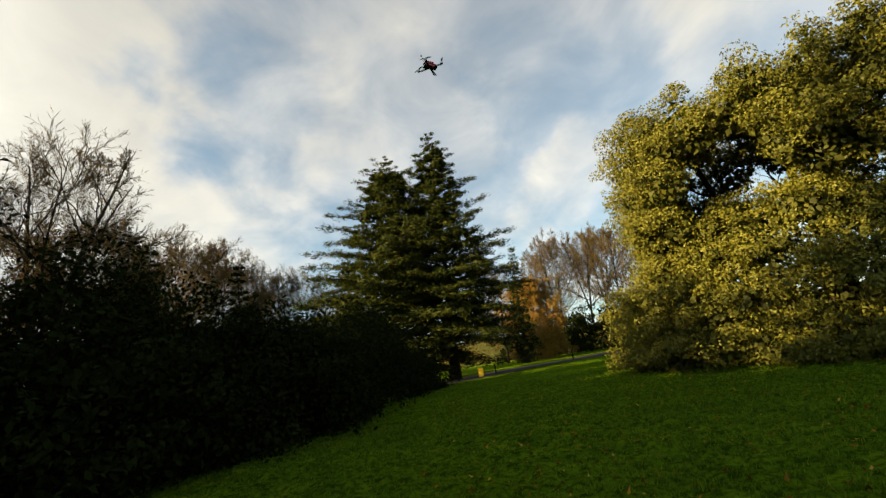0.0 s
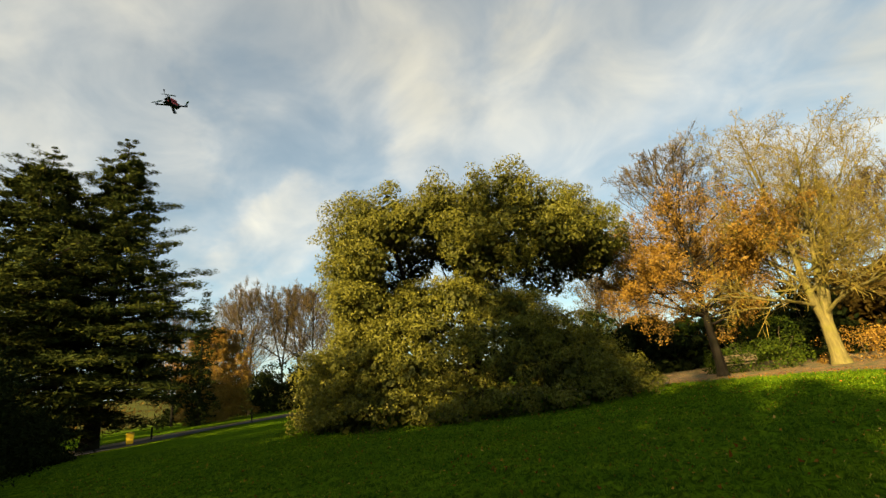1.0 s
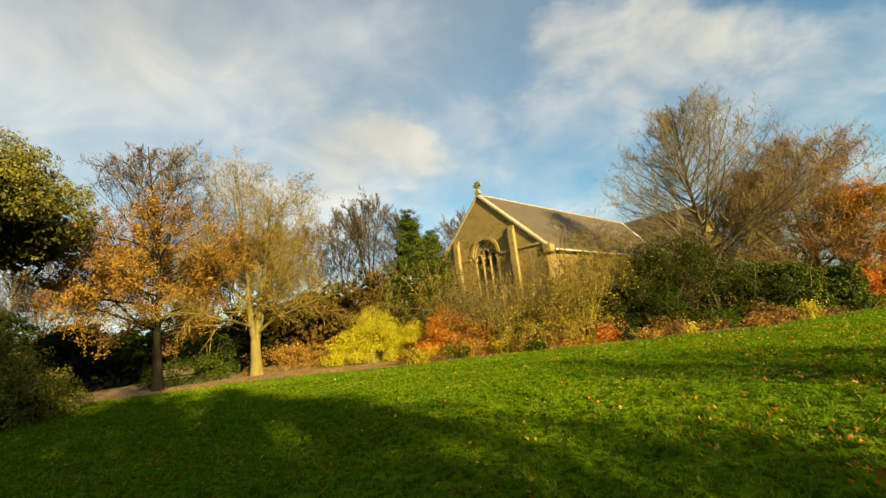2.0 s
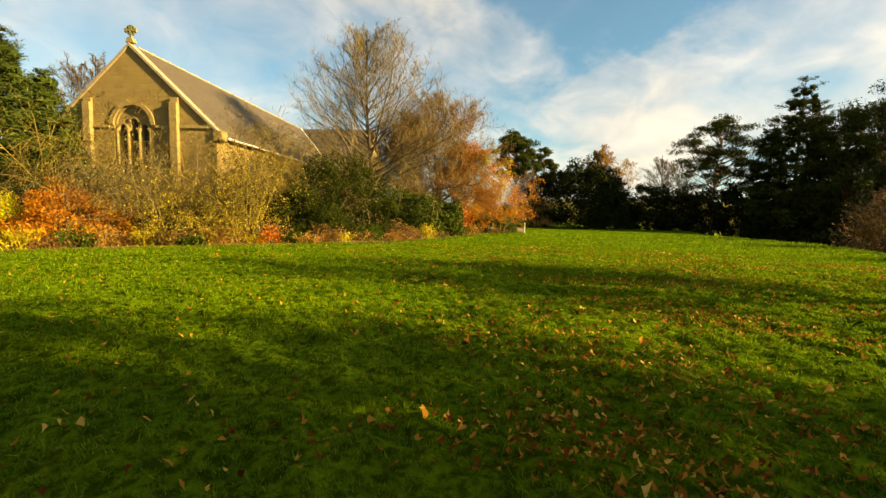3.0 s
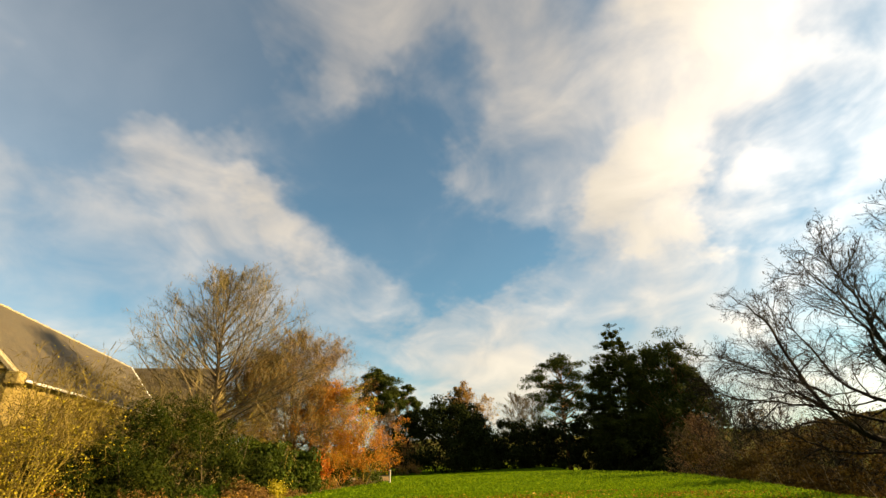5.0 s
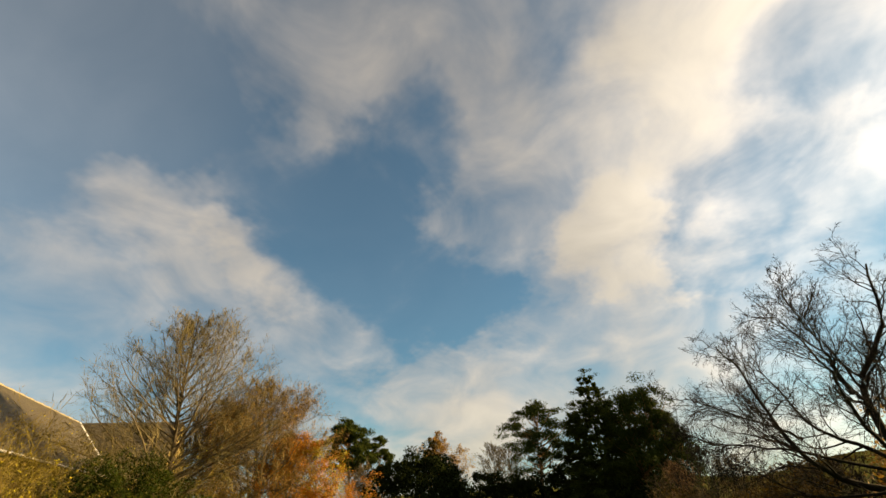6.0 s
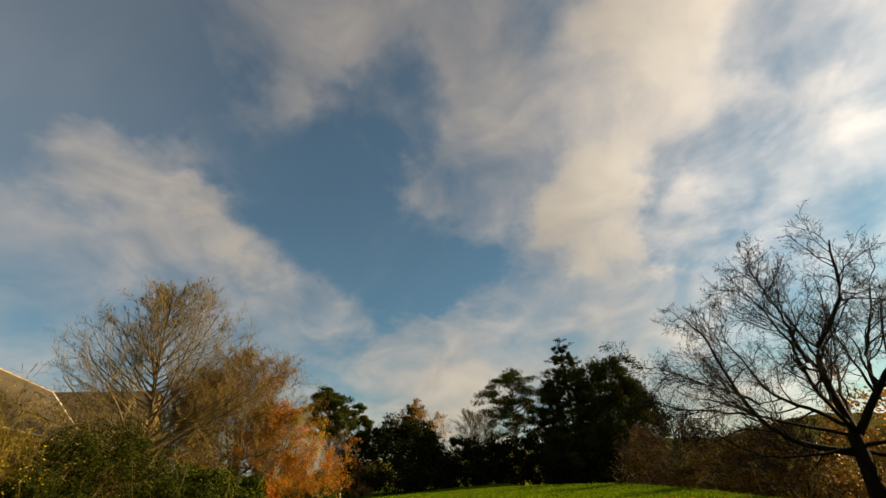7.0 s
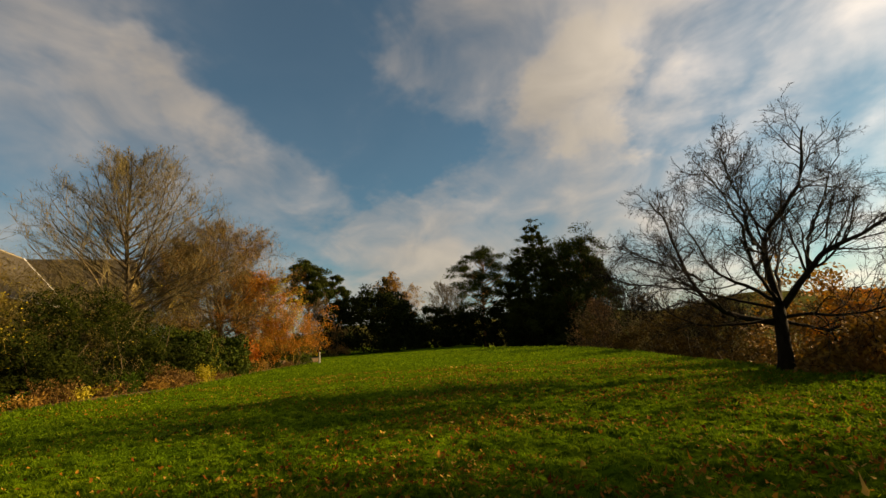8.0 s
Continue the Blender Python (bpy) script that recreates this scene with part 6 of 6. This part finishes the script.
def weed(az, r, seed):
    rng = np.random.default_rng(seed)
    x, y = polar(az, r)
    ob = thing("weed", x, y, rest(x, y), "dark green broad-leaved weed in the lawn", "weed", "lawn weeds")
    n = 26
    a = rng.random(n) * 6.28
    out = 0.03 + 0.12 * rng.random(n)
    at = np.stack([np.cos(a) * out, np.sin(a) * out, 0.03 + 0.08 * rng.random(n)], 1)
    along = unit(np.stack([np.cos(a), np.sin(a), 0.4 + 0.5 * rng.random(n)], 1))
    across = unit(np.cross(along, np.array([0, 0, 1.0]) + rng.normal(size=(n, 3)) * 0.2))
    mesh_part("foliage", *leaves(at, along, across, 0.10, 0.05), "weed", ob)


for k, (az, r) in enumerate([(141.0, 10.0), (142.0, 10.2), (144.3, 9.9), (145.2, 10.3), (190.0, 9.0), (160.2, 8.4)]):
    weed(az, r, 400 + k)


def marker_post():
    x, y = polar(156.9, 36)
    ob = thing("marker_post", x, y, rest(x, y), "short pale weathered post at the path's end", "post")
    bm = bmesh.new()
    bmesh.ops.create_cone(bm, cap_ends=True, segments=14, radius1=0.07, radius2=0.06, depth=0.8, matrix=Matrix.Translation((0, 0, 0.38)))
    part("shaft", bm, "post", ob)
    bm = bmesh.new()
    bmesh.ops.create_cone(bm, cap_ends=True, segments=14, radius1=0.075, radius2=0.03, depth=0.08, matrix=Matrix.Translation((0, 0, 0.82)))
    part("cap", bm, "post", ob)


def yellow_bin():
    x, y = polar(6.2, 39.6)
    ob = thing("grit_bin", x, y, rest(x, y) + 0.03, "small bright yellow bin beside the park drive", "bin", "", -6)
    bm = bmesh.new()
    prism(bm, [(-0.20, 0.0), (0.20, 0.0), (0.24, 0.66), (-0.24, 0.66)], -0.20, 0.20)
    bmesh.ops.bevel(bm, geom=list(bm.edges), offset=0.03, segments=2, affect="EDGES")
    part("body", bm, "yellow", ob)
    bm = bmesh.new()
    prism(bm, [(-0.26, 0.665), (0.26, 0.665), (0.24, 0.76), (0.0, 0.84), (-0.24, 0.76)], -0.22, 0.22)
    bmesh.ops.bevel(bm, geom=list(bm.edges), offset=0.02, segments=2, affect="EDGES")
    part("lid", bm, "yellow", ob)


def short_post(az, r):
    x, y = polar(az, r)
    ob = thing("drive_post", x, y, rest(x, y) + 0.02, "short dark wooden post beside the drive", "post", "drive posts")
    bm = bmesh.new()
    box(bm, -0.06, 0.06, -0.06, 0.06, -0.05, 0.9, 0.015)
    part("shaft", bm, "bark_dark", ob)


def drone():
    """A small four-armed racing drone in the air."""
    x, y, z = DRONE
    ob = thing("drone", x, y, z, "small red and black racing drone hovering in the air", "drone", "", 25)
    bm = bmesh.new()
    box(bm, -0.075, 0.075, -0.03, 0.03, -0.004, 0.002, 0.001)
    part("bottom_plate", bm, "carbon", ob)
    bm = bmesh.new()
    box(bm, -0.07, 0.07, -0.024, 0.024, 0.034, 0.037, 0.001)
    part("top_plate", bm, "carbon", ob)
    bm = bmesh.new()
    box(bm, -0.045, 0.045, -0.018, 0.018, 0.041, 0.066, 0.004)
    part("battery", bm, "red", ob, "red battery pack")
    bm = bmesh.new()
    box(bm, -0.055, 0.055, -0.022, 0.022, 0.004, 0.032, 0.004)
    part("canopy", bm, "red", ob, "red body shell")
    bm = bmesh.new()
    box(bm, 0.060, 0.082, -0.012, 0.012, 0.006, 0.030, 0.003)
    part("camera_pod", bm, "carbon", ob)
    bm = bmesh.new()
    bmesh.ops.create_cone(bm, cap_ends=True, segments=8, radius1=0.002, radius2=0.002, depth=0.09, matrix=Matrix.Translation((-0.07, 0, 0.08)) @ Matrix.Rotation(radians(-20), 4, "Y"))
    bmesh.ops.create_uvsphere(bm, u_segments=8, v_segments=6, radius=0.009, matrix=Matrix.Translation((-0.085, 0, 0.125)))
    part("antenna", bm, "carbon", ob)
    for k, (sx, sy) in enumerate(((1, 1), (1, -1), (-1, 1), (-1, -1))):
        arm = new("arm")
        arm.parent = ob
        a = math.atan2(sy, sx)
        tip = Vector((0.13 * math.cos(a), 0.13 * math.sin(a), 0))
        bm = bmesh.new()
        box(bm, 0.02, 0.14, -0.010, 0.010, -0.010, -0.005, 0.001)
        bmesh.ops.rotate(bm, verts=bm.verts, cent=(0, 0, 0), matrix=Matrix.Rotation(a, 3, "Z"))
        part("beam", bm, "carbon", arm)
        bm = bmesh.new()
        bmesh.ops.create_cone(bm, cap_ends=True, segments=14, radius1=0.014, radius2=0.013, depth=0.024, matrix=Matrix.Translation(tip + Vector((0, 0, 0.008))))
        part("motor", bm, "steel", arm, "dark metal motor")
        bm = bmesh.new()
        box(bm, 0.05, 0.10, -0.008, 0.008, -0.0045, -0.001, 0.001)
        bmesh.ops.rotate(bm, verts=bm.verts, cent=(0, 0, 0), matrix=Matrix.Rotation(a, 3, "Z"))
        part("light_strip", bm, "green" if sx < 0 else "red", arm)
        bm = bmesh.new()
        for sg in (0, 180):
            vs = [(0.006, -0.006, 0.022), (0.03, -0.010, 0.024), (0.062, -0.004, 0.022), (0.062, 0.003, 0.020), (0.03, 0.008, 0.020), (0.006, 0.006, 0.022)]
            rot = Matrix.Translation(tip) @ Matrix.Rotation(radians(sg + 40 + 35 * k), 4, "Z")
            low = [bm.verts.new(rot @ Vector(v)) for v in vs]
            top = [bm.verts.new(rot @ (Vector(v) + Vector((0, 0, 0.0015)))) for v in vs]
            bm.faces.new(low[::-1])
            bm.faces.new(top)
            for q in range(6):
                bm.faces.new((low[q], low[(q + 1) % 6], top[(q + 1) % 6], top[q]))
        part("propeller", bm, "green", arm, "slim two-bladed propeller")


DRONE = (0.884, 4.04, 4.60)
marker_post()
yellow_bin()
for az, r in ((8.0, 42), (17.5, 48.5)):
    short_post(az, r)
drone()
